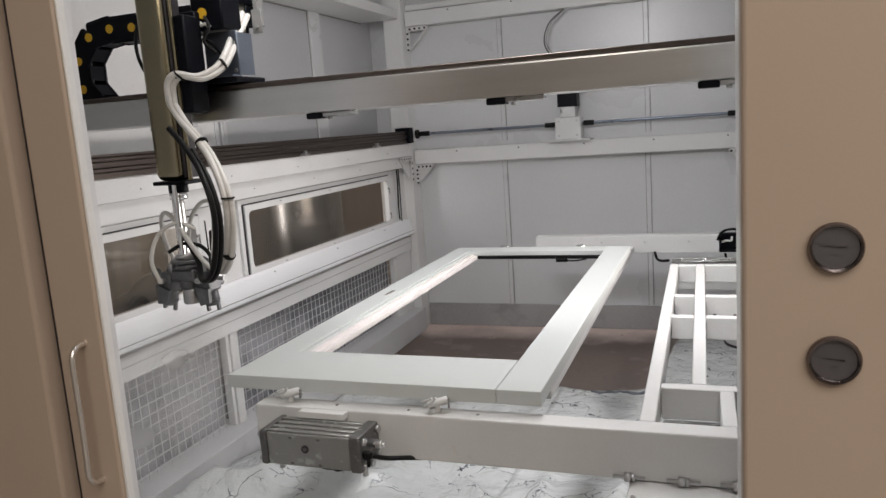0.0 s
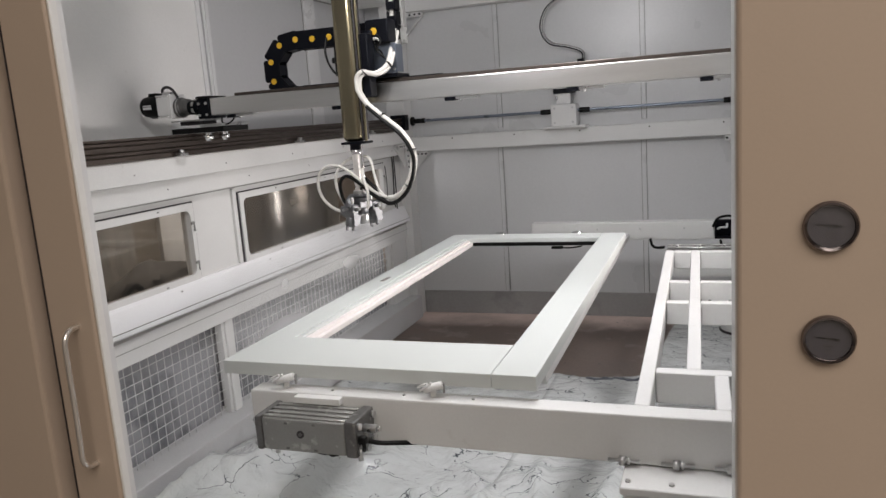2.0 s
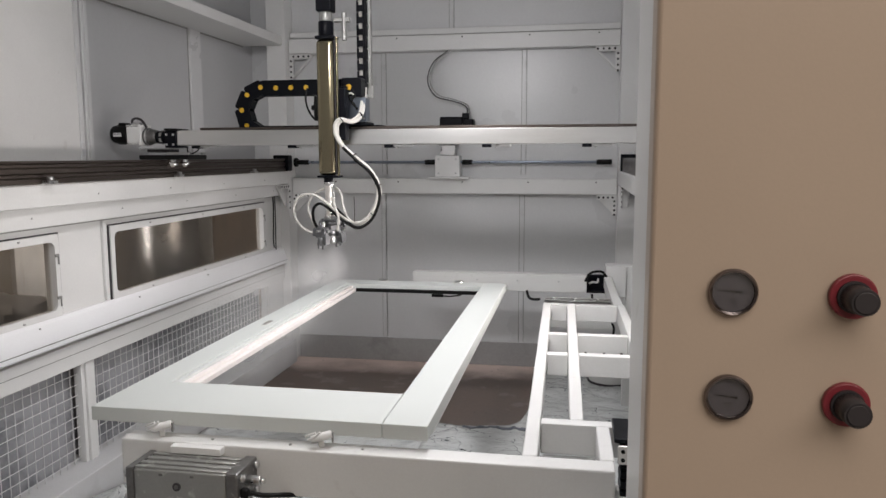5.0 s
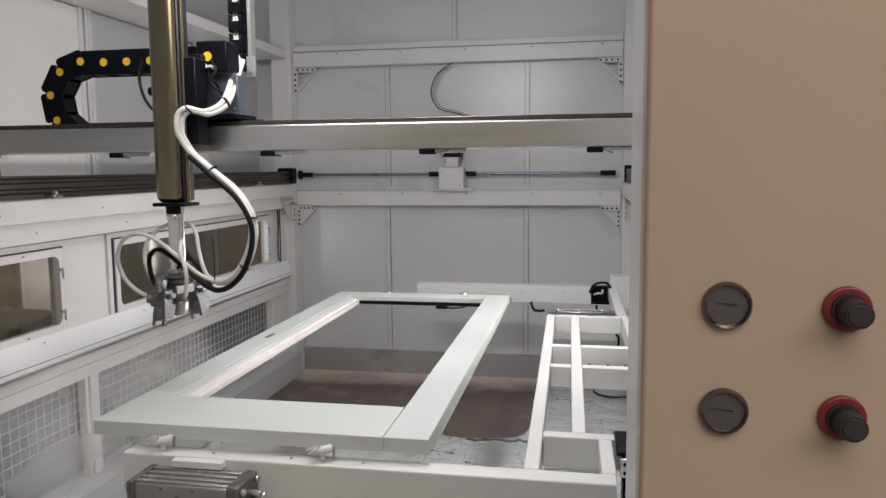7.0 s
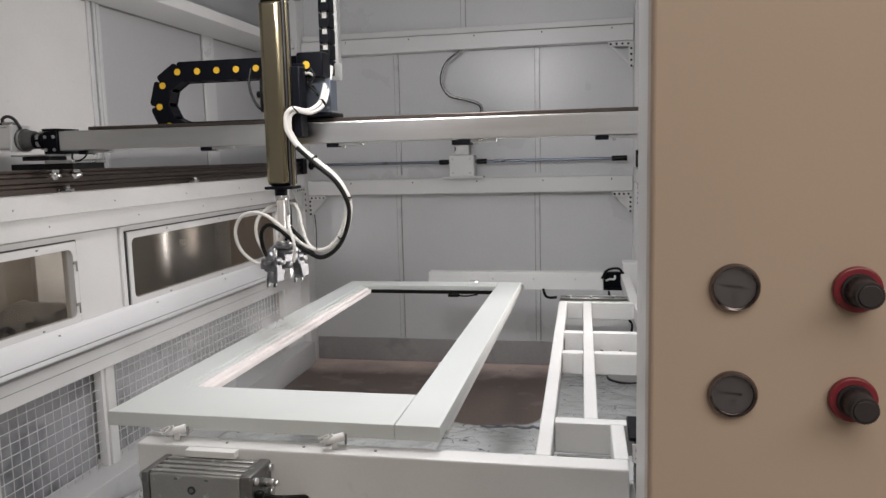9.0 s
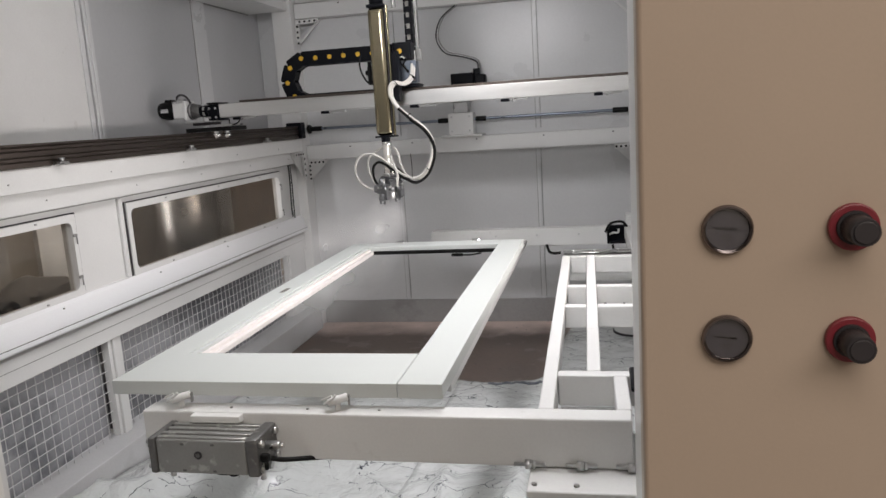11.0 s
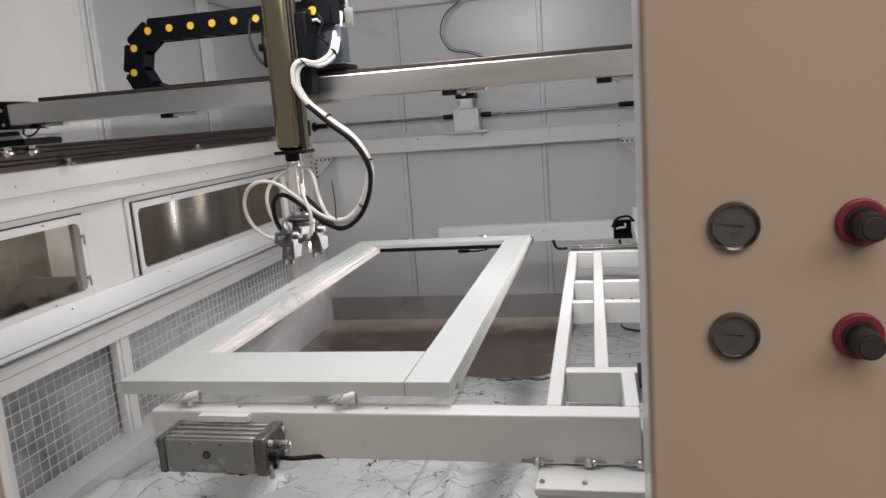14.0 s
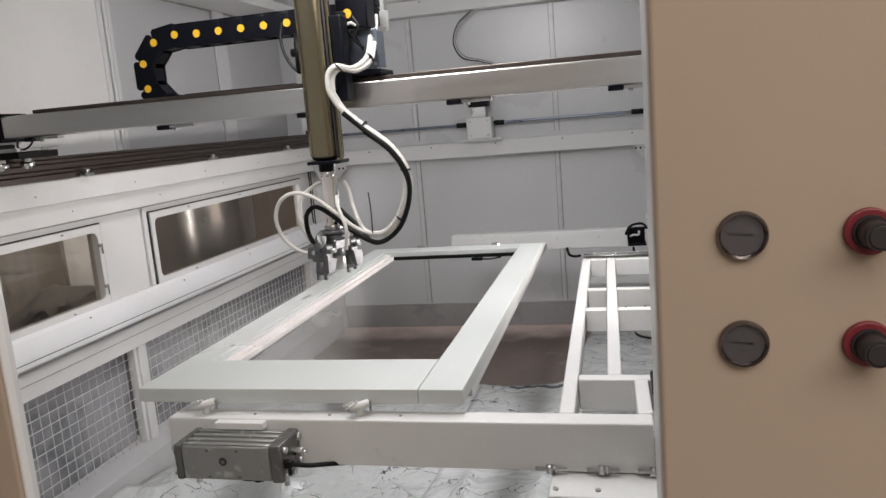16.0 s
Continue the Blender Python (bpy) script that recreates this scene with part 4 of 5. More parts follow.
part("loop", bm_hose([(-2.50, 2.62, 0.70), (-2.50, 2.66, 0.80), (-2.50, 2.74, 0.83), (-2.50, 2.80, 0.76), (-2.52, 2.92, 0.69)], 0.014, 8), MATT, coil)
bm = bmesh.new()
bmesh.ops.create_uvsphere(bm, u_segments=36, v_segments=18, radius=1)
for v in bm.verts:
    d = 1 + 0.16 * noise.noise(v.co * 2.2) + 0.06 * noise.noise(v.co * 7)
    v.co = Vector((v.co.x * 0.22 * d, v.co.y * 0.27 * d, max(-0.5, v.co.z) * 0.19 * d))
bundle = tagged(part("covered_bundle", moved(bm, pose(-2.62, 3.02, 0.70)), CLOTH, smooth=True), "rounded bundle under a grey dust sheet", "bundle")
tagged(part("pallet_box", bm_box(-2.95, -2.3, 2.3, 3.4, 0.0, 0.66, 0.01), SHED), "brown wooden box outside the window", "box")

# the unseen workshop behind the camera; its pale surfaces are added to brighten reflections
structure("wall_workshop_back", bm_box(-5, 4, -5.1, -5.0, 0.0, 3.4), PALE_BOUNCE, "unseen pale workshop wall that brightens reflections", "wall")
structure("ceiling_workshop", bm_box(-5, 4, -5, 0.78, 3.3, 3.4), PALE_BOUNCE, "unseen pale workshop ceiling that brightens reflections", "ceiling")
structure("wall_workshop_right", bm_box(3.9, 4.0, -5, 0.9, 0.0, 3.4), SHED, "plain workshop wall", "wall")
structure("wall_workshop_left", bm_box(-5.0, -4.9, -5, 0.9, 0.0, 3.4), PALE_BOUNCE, "unseen pale workshop wall that brightens reflections", "wall")

# ---- the gantry ----
gantry = thing("gantry_beam", "polished aluminium gantry beam running on the side rails", "gantry")
part("beam", bm_box(-1.943, 0.345, -0.055, 0.055, 1.580, 1.652, 0.004, 2), ALU, gantry)
part("top_rail", bm_box(-1.825, 0.33, -0.046, 0.044, 1.6525, 1.665, 0.002), RAILM, gantry, "dark guide rail on the beam")
part("cable_tray", bm_box(-1.86, 0.0, 0.058, 0.128, 1.592, 1.604, 0.002), ALU, gantry)
for i, x in enumerate((-1.84, -1.35, -0.88, -0.425, 0.02)):
    part("sensor", bm_box(x - 0.03, x + 0.012, -0.052, -0.012, 1.5655, 1.5795, 0.002), BLACK, gantry, "small black sensor")
    part("sensor_bracket", join(bm_box(x + 0.013, x + 0.10, -0.05, -0.02, 1.569, 1.5795, 0.002), bm_cyl(0.006, (x + 0.03, -0.04, 1.562), (x + 0.03, -0.04, 1.569), 8)), STEEL, gantry, smooth=False)
part("carrier_plate", bm_box(-1.975, -1.860, -0.10, 0.09, 1.535, 1.547, 0.002), STEEL, gantry, "flat steel carrier plate")
part("lower_plate", bm_box(-2.125, -1.865, -0.09, 0.09, 1.5125, 1.5345, 0.002), MATT, gantry, "black slide plate")
part("carrier_plate", bm_box(0.22, 0.36, -0.07, 0.07, 1.535, 1.547, 0.002), STEEL, gantry, "flat steel carrier plate")
part("end_block", bm_box(0.24, 0.34, -0.05, 0.05, 1.547, 1.58, 0.004), BLACK, gantry)
for y in (-0.055, 0.06):
    roller = join(bm_cyl(0.024, (-1.972, y, 1.484), (-1.972, y, 1.500), 18, bevel=0.003), bm_cyl(0.017, (-1.972, y, 1.500), (-1.972, y, 1.5125), 14), bm_cyl(0.011, (-1.972, y, 1.476), (-1.972, y, 1.484), 6))
    part("guide_roller", roller, CHROME, gantry, "bright guide roller")
MZ = 1.636
part("motor_shelf", bm_box(-2.125, -1.955, -0.085, 0.03, 1.562, 1.569, 0.001), STEEL, gantry, "bright steel motor shelf")
part("shelf_foot", bm_box(-2.10, -1.98, -0.06, 0.03, 1.547, 1.562, 0.002), KNOB, gantry)
part("motor_cover", join(bm_cyl(0.050, (-2.262, -0.04, MZ), (-2.192, -0.04, MZ), 8, bevel=0.006), bm_cyl(0.040, (-2.285, -0.04, MZ), (-2.260, -0.04, MZ), 16, r2=0.046, bevel=0.006), bm_box(-2.245, -2.205, -0.065, -0.015, MZ + 0.04, MZ + 0.056, 0.004)), MATT, gantry, "black ribbed motor cover", smooth=False)
part("rating_plate", bm_box(-2.258, -2.215, -0.0895, -0.0865, MZ - 0.012, MZ + 0.006, 0.0005), WIRE, gantry, "small pale rating plate")
part("motor_body", bm_box(-2.191, -2.128, -0.084, 0.004, MZ - 0.044, MZ + 0.036, 0.005, 2), FRAME, gantry, "pale grey servo motor body")
for z in (MZ - 0.048, MZ + 0.040):
    part("body_edge", bm_box(-2.191, -2.128, -0.086, 0.006, z - 0.003, z + 0.003, 0.001), CHROME, gantry)
part("motor_flange", bm_box(-2.127, -2.112, -0.090, 0.010, MZ - 0.056, MZ + 0.044, 0.003), FRAME, gantry, "pale square motor flange")
part("gear_head", join(bm_cyl(0.042, (-2.111, -0.04, MZ - 0.012), (-2.085, -0.04, MZ - 0.012), 24, bevel=0.004), bm_cyl(0.038, (-2.085, -0.04, MZ - 0.012), (-2.050, -0.04, MZ - 0.012), 24, r2=0.032, bevel=0.003)), CASTING, gantry, "dark cast gear head")
part("gear_ring", bm_cyl(0.0425, (-2.100, -0.04, MZ - 0.012), (-2.092, -0.04, MZ - 0.012), 24), STEEL, gantry)
part("gear_collar", bm_cyl(0.030, (-2.050, -0.04, MZ - 0.016), (-2.005, -0.04, MZ - 0.016), 24, bevel=0.003), BLACK, gantry)
part("gear_nut", bm_cyl(0.034, (-2.030, -0.04, MZ - 0.016), (-2.018, -0.04, MZ - 0.016), 6), ZINC, gantry, smooth=False)
part("end_plate", bm_box(-2.004, -1.944, -0.062, 0.056, 1.569, 1.652, 0.004), BLACK, gantry, "black beam end block")
part("end_cap", bm_box(-2.002, -1.940, -0.068, 0.060, 1.6525, 1.662, 0.002), MATT, gantry)
for z in (1.585, 1.632):
    for x in (-1.992, -1.957):
        part("cap_screw", bm_cyl(0.006, (x, -0.0625, z), (x, -0.067, z), 8), STEEL, gantry)
part("motor_cable", bm_hose([(-2.175, -0.04, MZ + 0.036), (-2.178, -0.05, MZ + 0.064), (-2.150, -0.058, MZ + 0.076), (-2.118, -0.06, MZ + 0.064), (-2.098, -0.055, MZ + 0.030)], 0.006), KNOB, gantry, "looped black motor cable")
part("motor_plug", bm_box(-2.172, -2.128, -0.065, -0.03, MZ + 0.036, MZ + 0.056, 0.004), STEEL, gantry)
part("limit_wire", bm_hose([(-1.885, -0.06, 1.572), (-1.88, -0.07, 1.550), (-1.855, -0.072, 1.542), (-1.828, -0.07, 1.556), (-1.822, -0.06, 1.578)], 0.0035, 6), MATT, gantry)

# carriage with the lifting column
car = thing("lift_carriage", "black carriage with bronze lifting column and cream hoses", "carriage")
tube = bm_box(-0.040, 0.040, -0.036, 0.036, 1.440, 2.045, 0.020, 5)
part("lifting_column", tube, BRONZE, car, "bronze anodised square column")
part("foot_ring", bm_box(-0.044, 0.054, -0.040, 0.040, 1.430, 1.4395, 0.002), BLACK, car)
part("side_rod", bm_cyl(0.006, (0.051, -0.014, 1.44), (0.051, -0.014, 2.05), 12), BRONZE, car, "thin bronze guide rod")
part("side_bar", bm_box(0.0405, 0.046, -0.024, 0.028, 1.445, 2.04, 0.002), KNOB, car)
part("column_cap", bm_box(-0.042, 0.046, -0.038, 0.038, 2.046, 2.060, 0.003), BLACK, car)
part("coupling_housing", bm_cyl(0.034, (0, 0, 2.06), (0, 0, 2.125), 24, bevel=0.004), BLACK, car)
part("coupling", bm_cyl(0.030, (0, 0, 2.125), (0, 0, 2.165), 24, bevel=0.003), ZINC, car)
part("drive_motor", bm_box(-0.036, 0.036, -0.036, 0.036, 2.165, 2.30, 0.006, 2), BLACK, car, "black lift motor")
part("motor_arm", join(bm_box(0.036, 0.11, -0.01, 0.02, 2.12, 2.14, 0.003), bm_cyl(0.012, (0.085, 0.0, 2.04), (0.085, 0.0, 2.16), 12)), ZINC, car)
part("back_plate", bm_box(-0.02, 0.080, 0.037, 0.060, 1.60, 1.845, 0.003), BLACK, car)
part("clamp_block", bm_box(0.058, 0.090, -0.02, 0.036, 1.60, 1.83, 0.004), BLACK, car)
part("saddle", bm_box(-0.055, 0.165, 0.062, 0.19, 1.669, 1.684, 0.003), BLACK, car, "black sliding saddle")
part("sheet_guard", join(bm_box(0.055, 0.152, 0.098, 0.102, 1.688, 1.798, 0.001), bm_box(0.055, 0.156, 0.062, 0.098, 1.6845, 1.688), bm_box(0.148, 0.152, 0.102, 0.165, 1.69, 1.794, 0.001)), BLUESTEEL, car, "bent galvanised sheet guard", smooth=False)
for z in (1.70, 1.768):
    part("guard_screw", bm_cyl(0.005, (0.142, 0.098, z), (0.142, 0.0945, z), 8), STEEL, car)
part("plug_wires", bm_hose([(0.074, 0.066, 1.820), (0.082, 0.058, 1.812), (0.094, 0.058, 1.814), (0.104, 0.064, 1.806)], 0.0042, 6), HOSE, car, "short white wire ends")
part("plug_lead", bm_hose([(0.082, 0.068, 1.80), (0.090, 0.055, 1.778), (0.106, 0.06, 1.768), (0.112, 0.085, 1.74)], 0.003, 6), MATT, car)
part("gear_motor_cap", bm_box(0.045, 0.137, 0.070, 0.150, 1.800, 1.885, 0.004), BLACK, car)
part("chain_mount", bm_box(-0.03, 0.060, 0.19, 0.262, 1.812, 1.892, 0.003), BLACK, car)
part("yellow_plug", bm_cyl(0.013, (0.080, 0.070, 1.842), (0.080, 0.067, 1.842), 18), YELLOW, car, "round yellow plug")
part("valve", join(bm_box(-0.085, -0.05, 0.05, 0.09, 1.69, 1.78, 0.004), bm_cyl(0.012, (-0.095, 0.06, 1.75), (-0.05, 0.06, 1.75), 10), bm_cyl(0.009, (-0.07, 0.045, 1.69), (-0.07, 0.045, 1.80), 10)), MATT, car, "small black valve")
part("valve_tube", bm_hose([(-0.12, 0.07, 1.84), (-0.125, 0.06, 1.79), (-0.11, 0.05, 1.74), (-0.08, 0.045, 1.70), (-0.055, 0.045, 1.71)], 0.0045, 8), MATT, car, "thin black air tube")
# upright cable chain behind the column
UX, UY = 0.103, 0.225
for k in range(9):
    z = 1.822 + 0.054 * k
    part("upright_link", join(bm_box(UX - 0.020, UX - 0.014, UY - 0.028, UY + 0.028, z, z + 0.051, 0.002), bm_box(UX + 0.014, UX + 0.020, UY - 0.028, UY + 0.028, z, z + 0.051, 0.002), bm_box(UX - 0.014, UX + 0.014, UY - 0.029, UY - 0.023, z + 0.003, z + 0.031), bm_box(UX - 0.014, UX + 0.014, UY + 0.020, UY + 0.026, z, z + 0.053)), BLACK, car)
for d, r, m in ((-0.008, 0.0045, HOSE), (0.000, 0.0045, HOSE), (0.008, 0.004, MATT)):
    part("upright_cable", bm_hose([(UX + d, UY - 0.012, 1.80), (UX + d * 1.1, UY - 0.010, 1.95), (UX + d, UY - 0.012, 2.29)], r, 8), m, car)
part("upright_bar", bm_box(0.136, 0.148, UY - 0.015, UY + 0.015, 1.82, 2.33, 0.001), ZINC, car, "bright upright guide bar")
part("chain_foot", join(bm_box(0.132, 0.160, UY - 0.020, UY - 0.016, 1.80, 1.86, 0.001), bm_cyl(0.005, (0.146, UY - 0.020, 1.815), (0.146, UY - 0.025, 1.815), 8)), ZINC, car)

# hose bundle hanging from the carriage to the spray head
RUN = [(0.118, 0.200, 1.850), (0.134, 0.120, 1.785), (0.140, 0.045, 1.712), (0.112, -0.005, 1.682), (0.080, -0.045, 1.688), (0.058, -0.052, 1.668), (0.054, -0.050, 1.625), (0.076, -0.035, 1.578), (0.127, -0.02, 1.528), (0.196, -0.02, 1.470), (0.236, -0.02, 1.40), (0.236, -0.02, 1.335), (0.208, -0.02, 1.267), (0.165, -0.02, 1.228), (0.122, -0.02, 1.222)]
part("paint_hose", bm_hose([(x - 0.004, y - 0.006, z + 0.003) for x, y, z in RUN[:7]], 0.0078, 10), HOSE, car, "long cream paint hose")
part("air_hose", bm_hose([(x + 0.004, y + 0.004, z - 0.003) for x, y, z in RUN[:7]], 0.0074, 10), HOSE, car, "cream air hose")
for i in (1, 2, 4):
    a, b = Vector(RUN[i]), Vector(RUN[i + 1])
    w = (b - a).normalized()
    part("cable_tie", bm_cyl(0.0155, a - w * 0.002, a + w * 0.002, 16), MATT, car, "black cable tie")
part("slack_wire", bm_hose([(0.098, -0.012, 1.690), (0.088, -0.03, 1.676), (0.076, -0.052, 1.682), (0.068, -0.054, 1.700)], 0.0022, 6), MATT, car)
# the hanging half swings about the clamp when the head turns
PIVOT = Vector(RUN[6])


def drop(points, dx=0.0, dy=0.0, dz=0.0):
    return [Vector(q) + Vector((dx, dy, dz)) - PIVOT for q in points]


hang = part("hanging_hose", bm_hose(drop(RUN[6:], -0.004, -0.006, 0.003), 0.0078, 10), HOSE, car, "long cream paint hose")
hang.location = PIVOT
part("air_hose", bm_hose(drop(RUN[6:], 0.004, 0.004, -0.003), 0.0074, 10), HOSE, hang, "cream air hose")
part("feed_loop", bm_hose(drop([(0.122, -0.03, 1.226), (0.075, -0.035, 1.250), (0.02, -0.045, 1.300), (-0.035, -0.05, 1.343), (-0.088, -0.05, 1.356), (-0.135, -0.045, 1.336), (-0.160, -0.035, 1.285), (-0.150, -0.02, 1.225), (-0.105, -0.012, 1.183), (-0.050, -0.012, 1.172)]), 0.0058, 10), HOSE, hang, "thin cream feed tube")
part("feed_loop", bm_hose(drop([(0.125, -0.016, 1.222), (0.09, -0.01, 1.245), (0.062, 0.01, 1.30), (0.048, 0.02, 1.355), (0.02, 0.03, 1.38), (-0.05, 0.03, 1.372), (-0.10, 0.02, 1.33), (-0.105, 0.01, 1.27), (-0.07, 0.0, 1.20)]), 0.0055, 10), HOSE, hang, "thin cream feed tube")
part("black_hose", bm_hose(drop(RUN[7:], 0.016, -0.045, -0.012) + drop([(0.07, -0.04, 1.240), (0.01, -0.04, 1.290), (-0.035, -0.035, 1.312), (-0.068, -0.025, 1.29), (-0.077, -0.01, 1.245), (-0.066, -0.008, 1.21), (-0.040, -0.008, 1.186)]), 0.0068, 10), MATT, hang, "black air hose")
part("black_hose", bm_hose(drop(RUN[8:], 0.010, -0.030, -0.016) + drop([(0.085, 0.0, 1.235), (0.04, 0.015, 1.275), (0.0, 0.03, 1.30), (-0.03, 0.04, 1.25)]), 0.0062, 10), MATT, hang, "black air hose")
for i in (8, 10, 12):
    a, b = drop(RUN[i:i + 2])
    w = (b - a).normalized()
    part("cable_tie", bm_cyl(0.0155, a - w * 0.002, a + w * 0.002, 16), MATT, hang, "black cable tie")
part("tie_tail", bm_hose(drop([(0.128, -0.035, 1.23), (0.130, -0.036, 1.29), (0.127, -0.036, 1.345)]), 0.0018, 6, 4), MATT, hang, "upright cable tie end")
part("cable", bm_hose([(0.10, 0.05, 1.83), (0.12, 0.035, 1.80), (0.105, 0.03, 1.77), (0.13, 0.04, 1.74)], 0.004, 6), MATT, car)

# spray head on its turning rod
head = thing("spray_head", "paint-coated twin spray gun head on a chrome rod", "spray gun")
part("rod", bm_cyl(0.0150, (-0.006, 0, 1.205), (-0.006, 0, 1.432), 20), HANDLE, head, "bright piston rod")
part("rod_collar", bm_cyl(0.022, (-0.002, 0, 1.392), (-0.002, 0, 1.407), 20, bevel=0.002), CHROME, head)
part("guide_pin", bm_cyl(0.0075, (0.004, -0.018, 1.225), (0.004, -0.018, 1.432), 12), CHROME, head)
part("collar", bm_cyl(0.024, (0, 0, 1.408), (0, 0, 1.430), 20, bevel=0.002), BLACK, head)
part("hub", join(bm_box(-0.035, 0.035, -0.028, 0.028, 1.185, 1.215, 0.004), bm_cyl(0.026, (0, 0, 1.165), (0, 0, 1.19), 20, bevel=0.003)), GUN, head)
part("bracket_plate", join(bm_cyl(0.042, (0, 0, 1.232), (0, 0, 1.240), 28, bevel=0.002), bm_cyl(0.036, (0, 0, 1.216), (0, 0, 1.232), 28, r2=0.026)), GUN, head, "paint-caked round bracket plate", smooth=False)
part("hub_collar", bm_cyl(0.027, (0, 0, 1.2405), (0, 0, 1.254), 24, bevel=0.003), STEEL, head)
part("valve_body", bm_cyl(0.024, (0.004, 0, 1.125), (0.004, 0, 1.164), 24, bevel=0.003), STEEL, head, "bright round valve body")


def spray_gun(parent, x, lean):
    turn = pose(x, 0, 1.185, 0, lean, 0)
    part("gun_body", moved(join(bm_box(-0.018, 0.018, -0.024, 0.026, -0.030, 0.022, 0.006, 2), bm_cyl(0.019, (0, 0, -0.052), (0, 0, -0.028), 20, bevel=0.002), bm_box(-0.013, 0.013, 0.020, 0.050, -0.022, 0.014, 0.005), bm_prism([(-0.020, -0.01), (0.020, -0.02), (0.016, -0.055), (-0.012, -0.060)], 0.012, pose(0, -0.034, 0))), turn), GUN, parent)
    part("air_cap", moved(join(bm_cyl(0.017, (0, 0, -0.066), (0, 0, -0.052), 18, r2=0.021, bevel=0.001), bm_box(-0.020, -0.012, -0.005, 0.005, -0.080, -0.062, 0.001), bm_box(0.012, 0.020, -0.005, 0.005, -0.080, -0.062, 0.001)), turn), GUN, parent, "horned air cap")
    part("needle_cap", moved(bm_cyl(0.009, (0, 0, 0.02), (0, 0, 0.045), 14, bevel=0.002), turn), STEEL, parent)
    part("inlet", moved(bm_cyl(0.007, (0, -0.02, 0.0), (0, -0.045, 0.006), 10), turn), STEEL, parent)
    part("side_knob", moved(bm_cyl(0.006, (0.012, 0.01, 0.004), (0.034, 0.01, 0.004), 10), turn), STEEL, parent)


spray_gun(head, -0.058, 11)
spray_gun(head, 0.056, -6)
part("cross_bar", bm_cyl(0.006, (-0.100, 0, 1.19), (0.105, 0, 1.19), 12), STEEL, head)
for x in (-0.060, 0.060):
    part("gun_arm", bm_hose([(x, 0.0, 1.205), (x * 0.95, 0.012, 1.222), (x * 0.6, 0.012, 1.236)], 0.010, 10, 4), GUN, head, "paint-caked gun arm")
    part("trigger_knob", bm_cyl(0.011, (x * 1.35, -0.014, 1.205), (x * 1.6, -0.018, 1.210), 14, bevel=0.002), GUN, head)
part("bracket", bm_box(-0.06, 0.06, 0.018, 0.024, 1.17, 1.225, 0.002), GUN, head)
TWIST = Matrix.Rotation(radians(28), 4, "Z")
part("feed_tube", moved(bm_hose([(-0.062, -0.042, 1.19), (-0.075, -0.05, 1.25), (-0.055, -0.03, 1.31), (-0.01, -0.02, 1.335), (0.03, -0.01, 1.315)], 0.0055, 8), TWIST), HOSE, head, "cream feed tube")
part("feed_tube", moved(bm_hose([(0.062, -0.042, 1.19), (0.07, -0.05, 1.235), (0.045, -0.035, 1.272), (0.0, -0.02, 1.28), (-0.04, -0.015, 1.262)], 0.005, 8), TWIST), MATT, head, "black feed tube")

# drifting paint mist below the guns, in thin billowing veils


def mist_material(density):
    """A veil that thins out from its middle, in soft streaks."""
    m = bpy.data.materials.new("paint_mist")
    m.use_nodes = True
    nd, ln = m.node_tree.nodes, m.node_tree.links
    nd.remove(nd["Principled BSDF"])
    tr = nd.new("ShaderNodeBsdfTransparent")
    df = nd.new("ShaderNodeBsdfDiffuse")
    df.inputs[0].default_value = (0.88, 0.88, 0.88, 1)
    tc = nd.new("ShaderNodeTexCoord")
    nz = nd.new("ShaderNodeTexNoise")
    nz.inputs["Scale"].default_value, nz.inputs["Detail"].default_value = 1.7, 2
    ln.new(tc.outputs["Object"], nz.inputs["Vector"])
    rg = nd.new("ShaderNodeMapRange")
    rg.inputs[1].default_value, rg.inputs[2].default_value, rg.inputs[3].default_value, rg.inputs[4].default_value = 0.30, 0.70, 0.35 * density, density
    ln.new(nz.outputs["Fac"], rg.inputs[0])
    ball = nd.new("ShaderNodeTexGradient")
    ball.gradient_type = "SPHERICAL"
    ln.new(tc.outputs["Object"], ball.inputs[0])
    fade = nd.new("ShaderNodeMapRange")
    fade.interpolation_type = "SMOOTHSTEP"
    fade.inputs[1].default_value, fade.inputs[2].default_value = 0.05, 0.8
    ln.new(ball.outputs["Fac"], fade.inputs[0])
    both = nd.new("ShaderNodeMath")
    both.operation = "MULTIPLY"
    ln.new(rg.outputs[0], both.inputs[0])
    ln.new(fade.outputs[0], both.inputs[1])
    mx = nd.new("ShaderNodeMixShader")
    ln.new(both.outputs[0], mx.inputs[0])
    ln.new(tr.outputs[0], mx.inputs[1])
    ln.new(df.outputs[0], mx.inputs[2])
    ln.new(mx.outputs[0], nd["Material Output"].inputs["Surface"])
    return m


mist = thing("spray_mist", "faint white paint mist drifting below the spray guns", "mist")
for k, (x, y, z, turn, lean, sx, sz, density) in enumerate(((-0.36, -0.04, 0.76, 40, -22, 0.54, 0.38, 0.40), (-0.22, 0.12, 0.80, 36, -28, 0.34, 0.26, 0.26), (-0.03, -0.02, 1.01, 32, 8, 0.17, 0.17, 0.34))):
    veil = bmesh.new()
    bmesh.ops.create_grid(veil, x_segments=24, y_segments=18, size=1)
    for v in veil.verts:
        u, w = v.co.x, v.co.y
        v.co = Vector((u, 0.12 * (u * u + w * w) + 0.15 * noise.noise((u * 1.7, w * 1.7, k * 3.3)), w))
    ob = part("mist_veil", veil, mist_material(density), mist, smooth=True)
    ob.matrix_local = pose(x, y, z, 0, lean, turn) @ Matrix.Diagonal((sx, 0.30, sz, 1))
    ob.visible_shadow = False

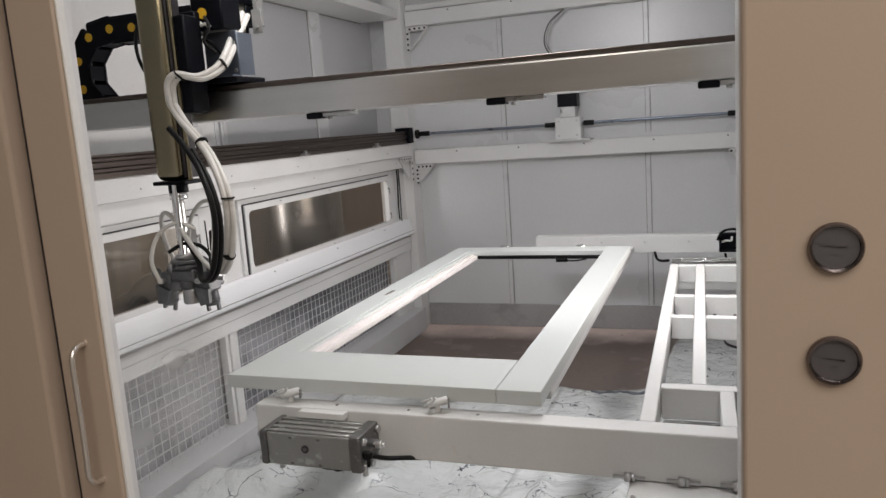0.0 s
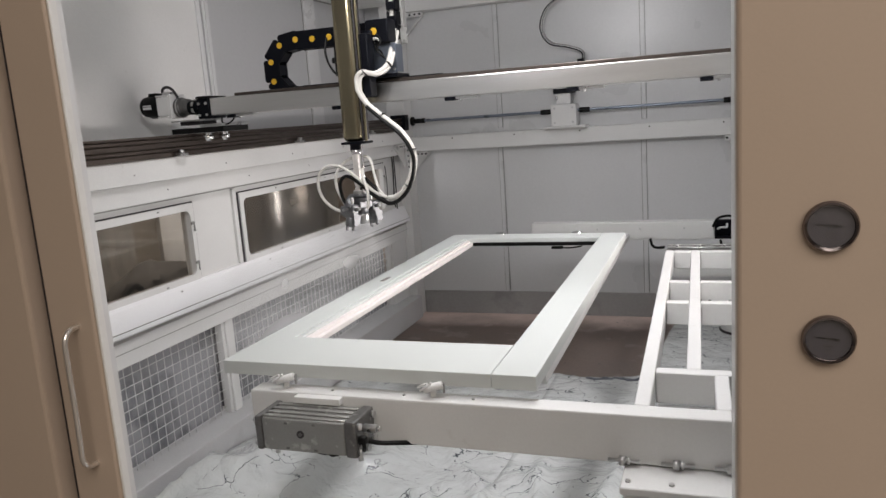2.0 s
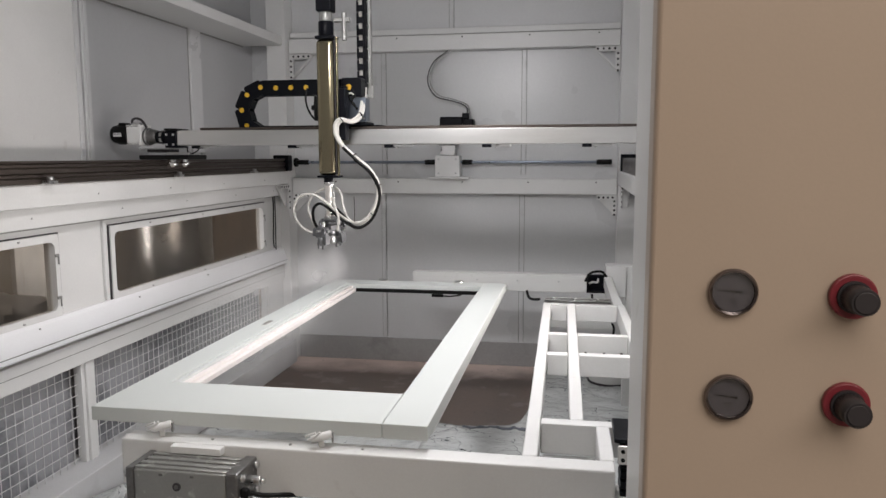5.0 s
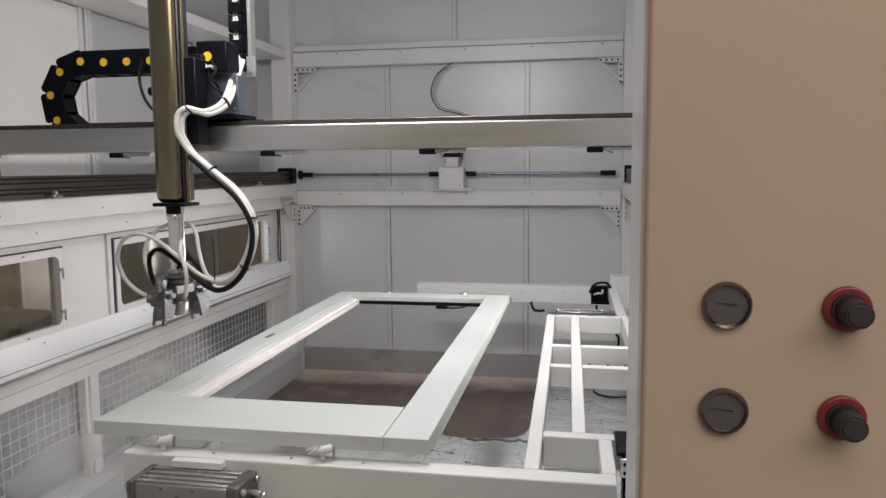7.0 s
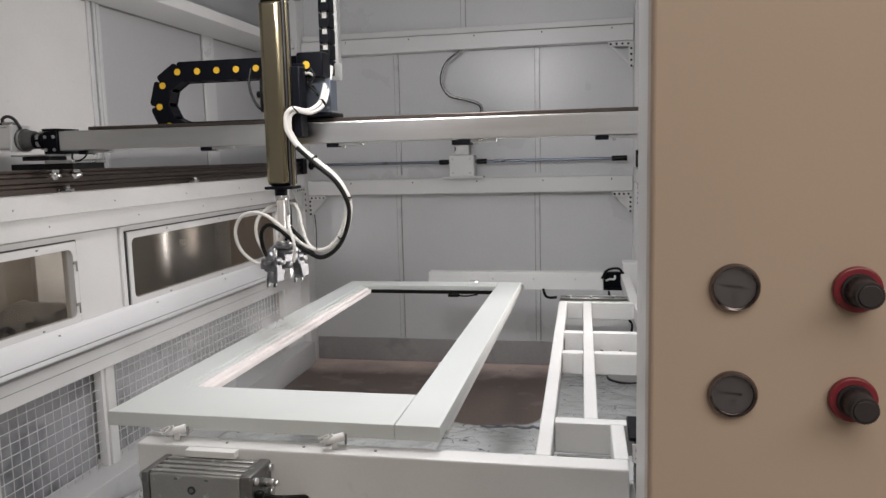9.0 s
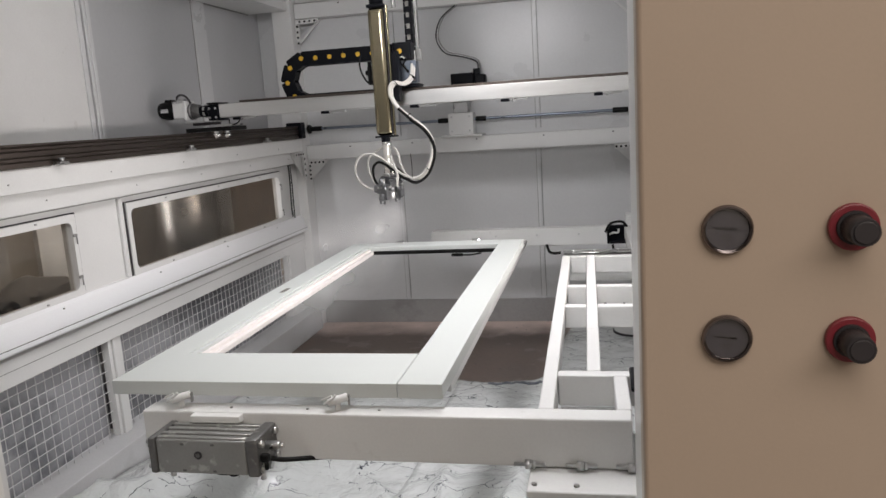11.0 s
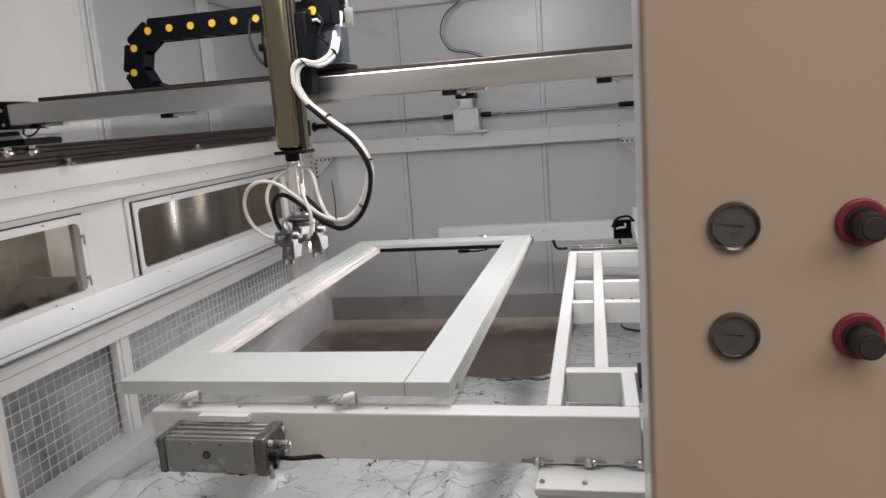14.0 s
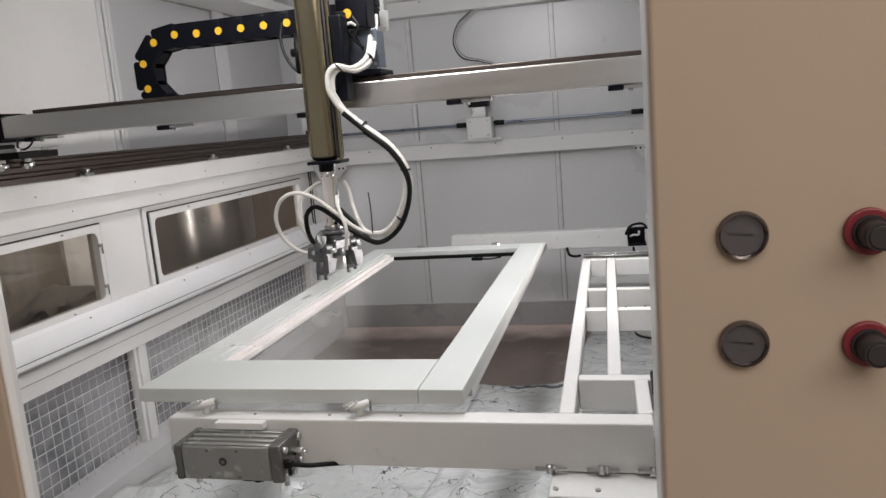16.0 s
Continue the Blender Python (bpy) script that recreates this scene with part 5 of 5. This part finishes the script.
# cable chain on the beam, link by link
CH_Z0, CH_R, CH_Y, PITCH, LINKS = 1.632, 0.109, 0.092, 0.077, 18
chain = thing("cable_chain", "black plastic cable chain with yellow link plugs", "cable chain")
link_mesh = join(bm_box(-0.047, 0.043, -0.032, -0.024, -0.037, 0.037, 0.007), bm_box(-0.047, 0.043, 0.024, 0.032, -0.037, 0.037, 0.007), bm_box(-0.02, 0.02, -0.024, 0.024, -0.035, -0.029), bm_box(-0.02, 0.02, -0.024, 0.024, 0.029, 0.035))
first = part("chain_link", link_mesh, BLACK, chain, smooth=False)
dot = part("yellow_dot", bm_cyl(0.0120, (0.034, -0.032, 0), (0.034, -0.0345, 0), 18), YELLOW, first, "round yellow plug")
cables = part("cable_fill", join(bm_cyl(0.008, (-0.036, -0.008, 0.0), (0.036, -0.008, 0.0), 8), bm_cyl(0.008, (-0.036, 0.010, 0.004), (0.036, 0.010, 0.004), 8)), HOSE, first)
links = [first]
for k in range(1, LINKS):
    o = first.copy()
    scene.collection.objects.link(o)
    for kid in (dot, cables):
        q = kid.copy()
        scene.collection.objects.link(q)
        q.parent = o
    links.append(o)


def link_pose(k, xc):
    """Where link k lies for a carriage at xc: along the top run, round the bend, back along the beam."""
    bend = xc / 2 - 0.972
    s = PITCH * (k - 0.25)
    top = xc - bend
    if s <= top:
        x, z, a = xc - s, CH_Z0 + 2 * CH_R, 0.0
    elif s <= top + math.pi * CH_R:
        a = (s - top) / CH_R
        x, z = bend - CH_R * math.sin(a), CH_Z0 + CH_R + CH_R * math.cos(a)
    else:
        x, z, a = bend + (s - top - math.pi * CH_R), CH_Z0, math.pi
    return pose(x + 0.006, CH_Y, z + 0.006, 0, -math.degrees(a), 0)


# ---- what moves ----
GY = [(0, 1.69), (0.35, 1.70), (0.6, 1.82), (1, 2.075), (1.5, 2.41), (2, 2.75), (2.5, 3.10), (3, 3.45), (3.5, 3.80), (3.8, 3.97), (4.0, 4.01), (4.2, 3.95), (4.5, 3.79), (5, 3.44), (5.2, 3.29), (5.5, 3.09),
      (6, 2.74), (6.5, 2.39), (7, 2.04), (7.3, 1.82), (7.5, 1.70), (7.7, 1.69), (8, 1.84), (8.2, 1.97), (8.5, 2.17), (9, 2.51), (9.5, 2.83), (10, 3.14), (10.5, 3.44), (11, 3.77), (11.25, 3.91), (11.5, 3.93), (12, 3.66), (12.5, 3.318),
      (13, 2.979), (13.5, 2.612), (14, 2.28), (14.5, 1.95), (14.8, 1.75), (15, 1.68), (15.2, 1.69), (15.5, 1.82), (16, 2.165)]
CX = [(0, -1.245), (3.5, -1.25), (3.8, -1.25), (4.1, -1.16), (4.3, -1.155), (5, -1.15), (7, -1.13), (7.4, -1.13), (7.7, -1.088), (8, -1.057), (10.5, -1.025), (11.1, -1.02), (11.4, -0.925), (12, -0.915), (13.5, -0.90), (14.7, -0.888), (15, -0.87), (15.3, -0.795), (15.5, -0.785), (16, -0.785)]
TURN = [(0, 0.0), (0.1, 14.0), (0.2, 40.0), (0.3, 62.0), (0.45, 72.0), (16, 72.0)]


def value(rows, t):
    for (a, u), (b, v) in zip(rows, rows[1:]):
        if t <= b:
            return u + (v - u) * (t - a) / (b - a)
    return rows[-1][1]


TOOL_Y = -0.135
SWING = 30.0
SLACK = [(0, 0.0), (11, 0.0), (12.5, 0.009), (16, 0.012)]


def motions():
    times = sorted({t for t, _ in GY} | {t for t, _ in CX} | {t for t, _ in TURN})
    walk(gantry, [(t, pose(0, y, 0)) for t, y in GY])
    walk(chain, [(t, pose(0, y, 0)) for t, y in GY])
    walk(car, [(t, pose(value(CX, t) - value(SLACK, t), value(GY, t) + TOOL_Y, 0)) for t in times])
    walk(head, [(t, pose(value(CX, t) - value(SLACK, t), value(GY, t) + TOOL_Y, 0, 0, 0, value(TURN, t))) for t in times])
    walk(mist, [(t, pose(value(CX, t) - value(SLACK, t), value(GY, t) + TOOL_Y, 0)) for t in times])
    walk(hang, [(t, pose(*PIVOT, 0, 0, SWING * (a / 72 - 1))) for t, a in TURN])
    for k, ob in enumerate(links):
        walk(ob, [(t, link_pose(k, x)) for t, x in CX])


motions()
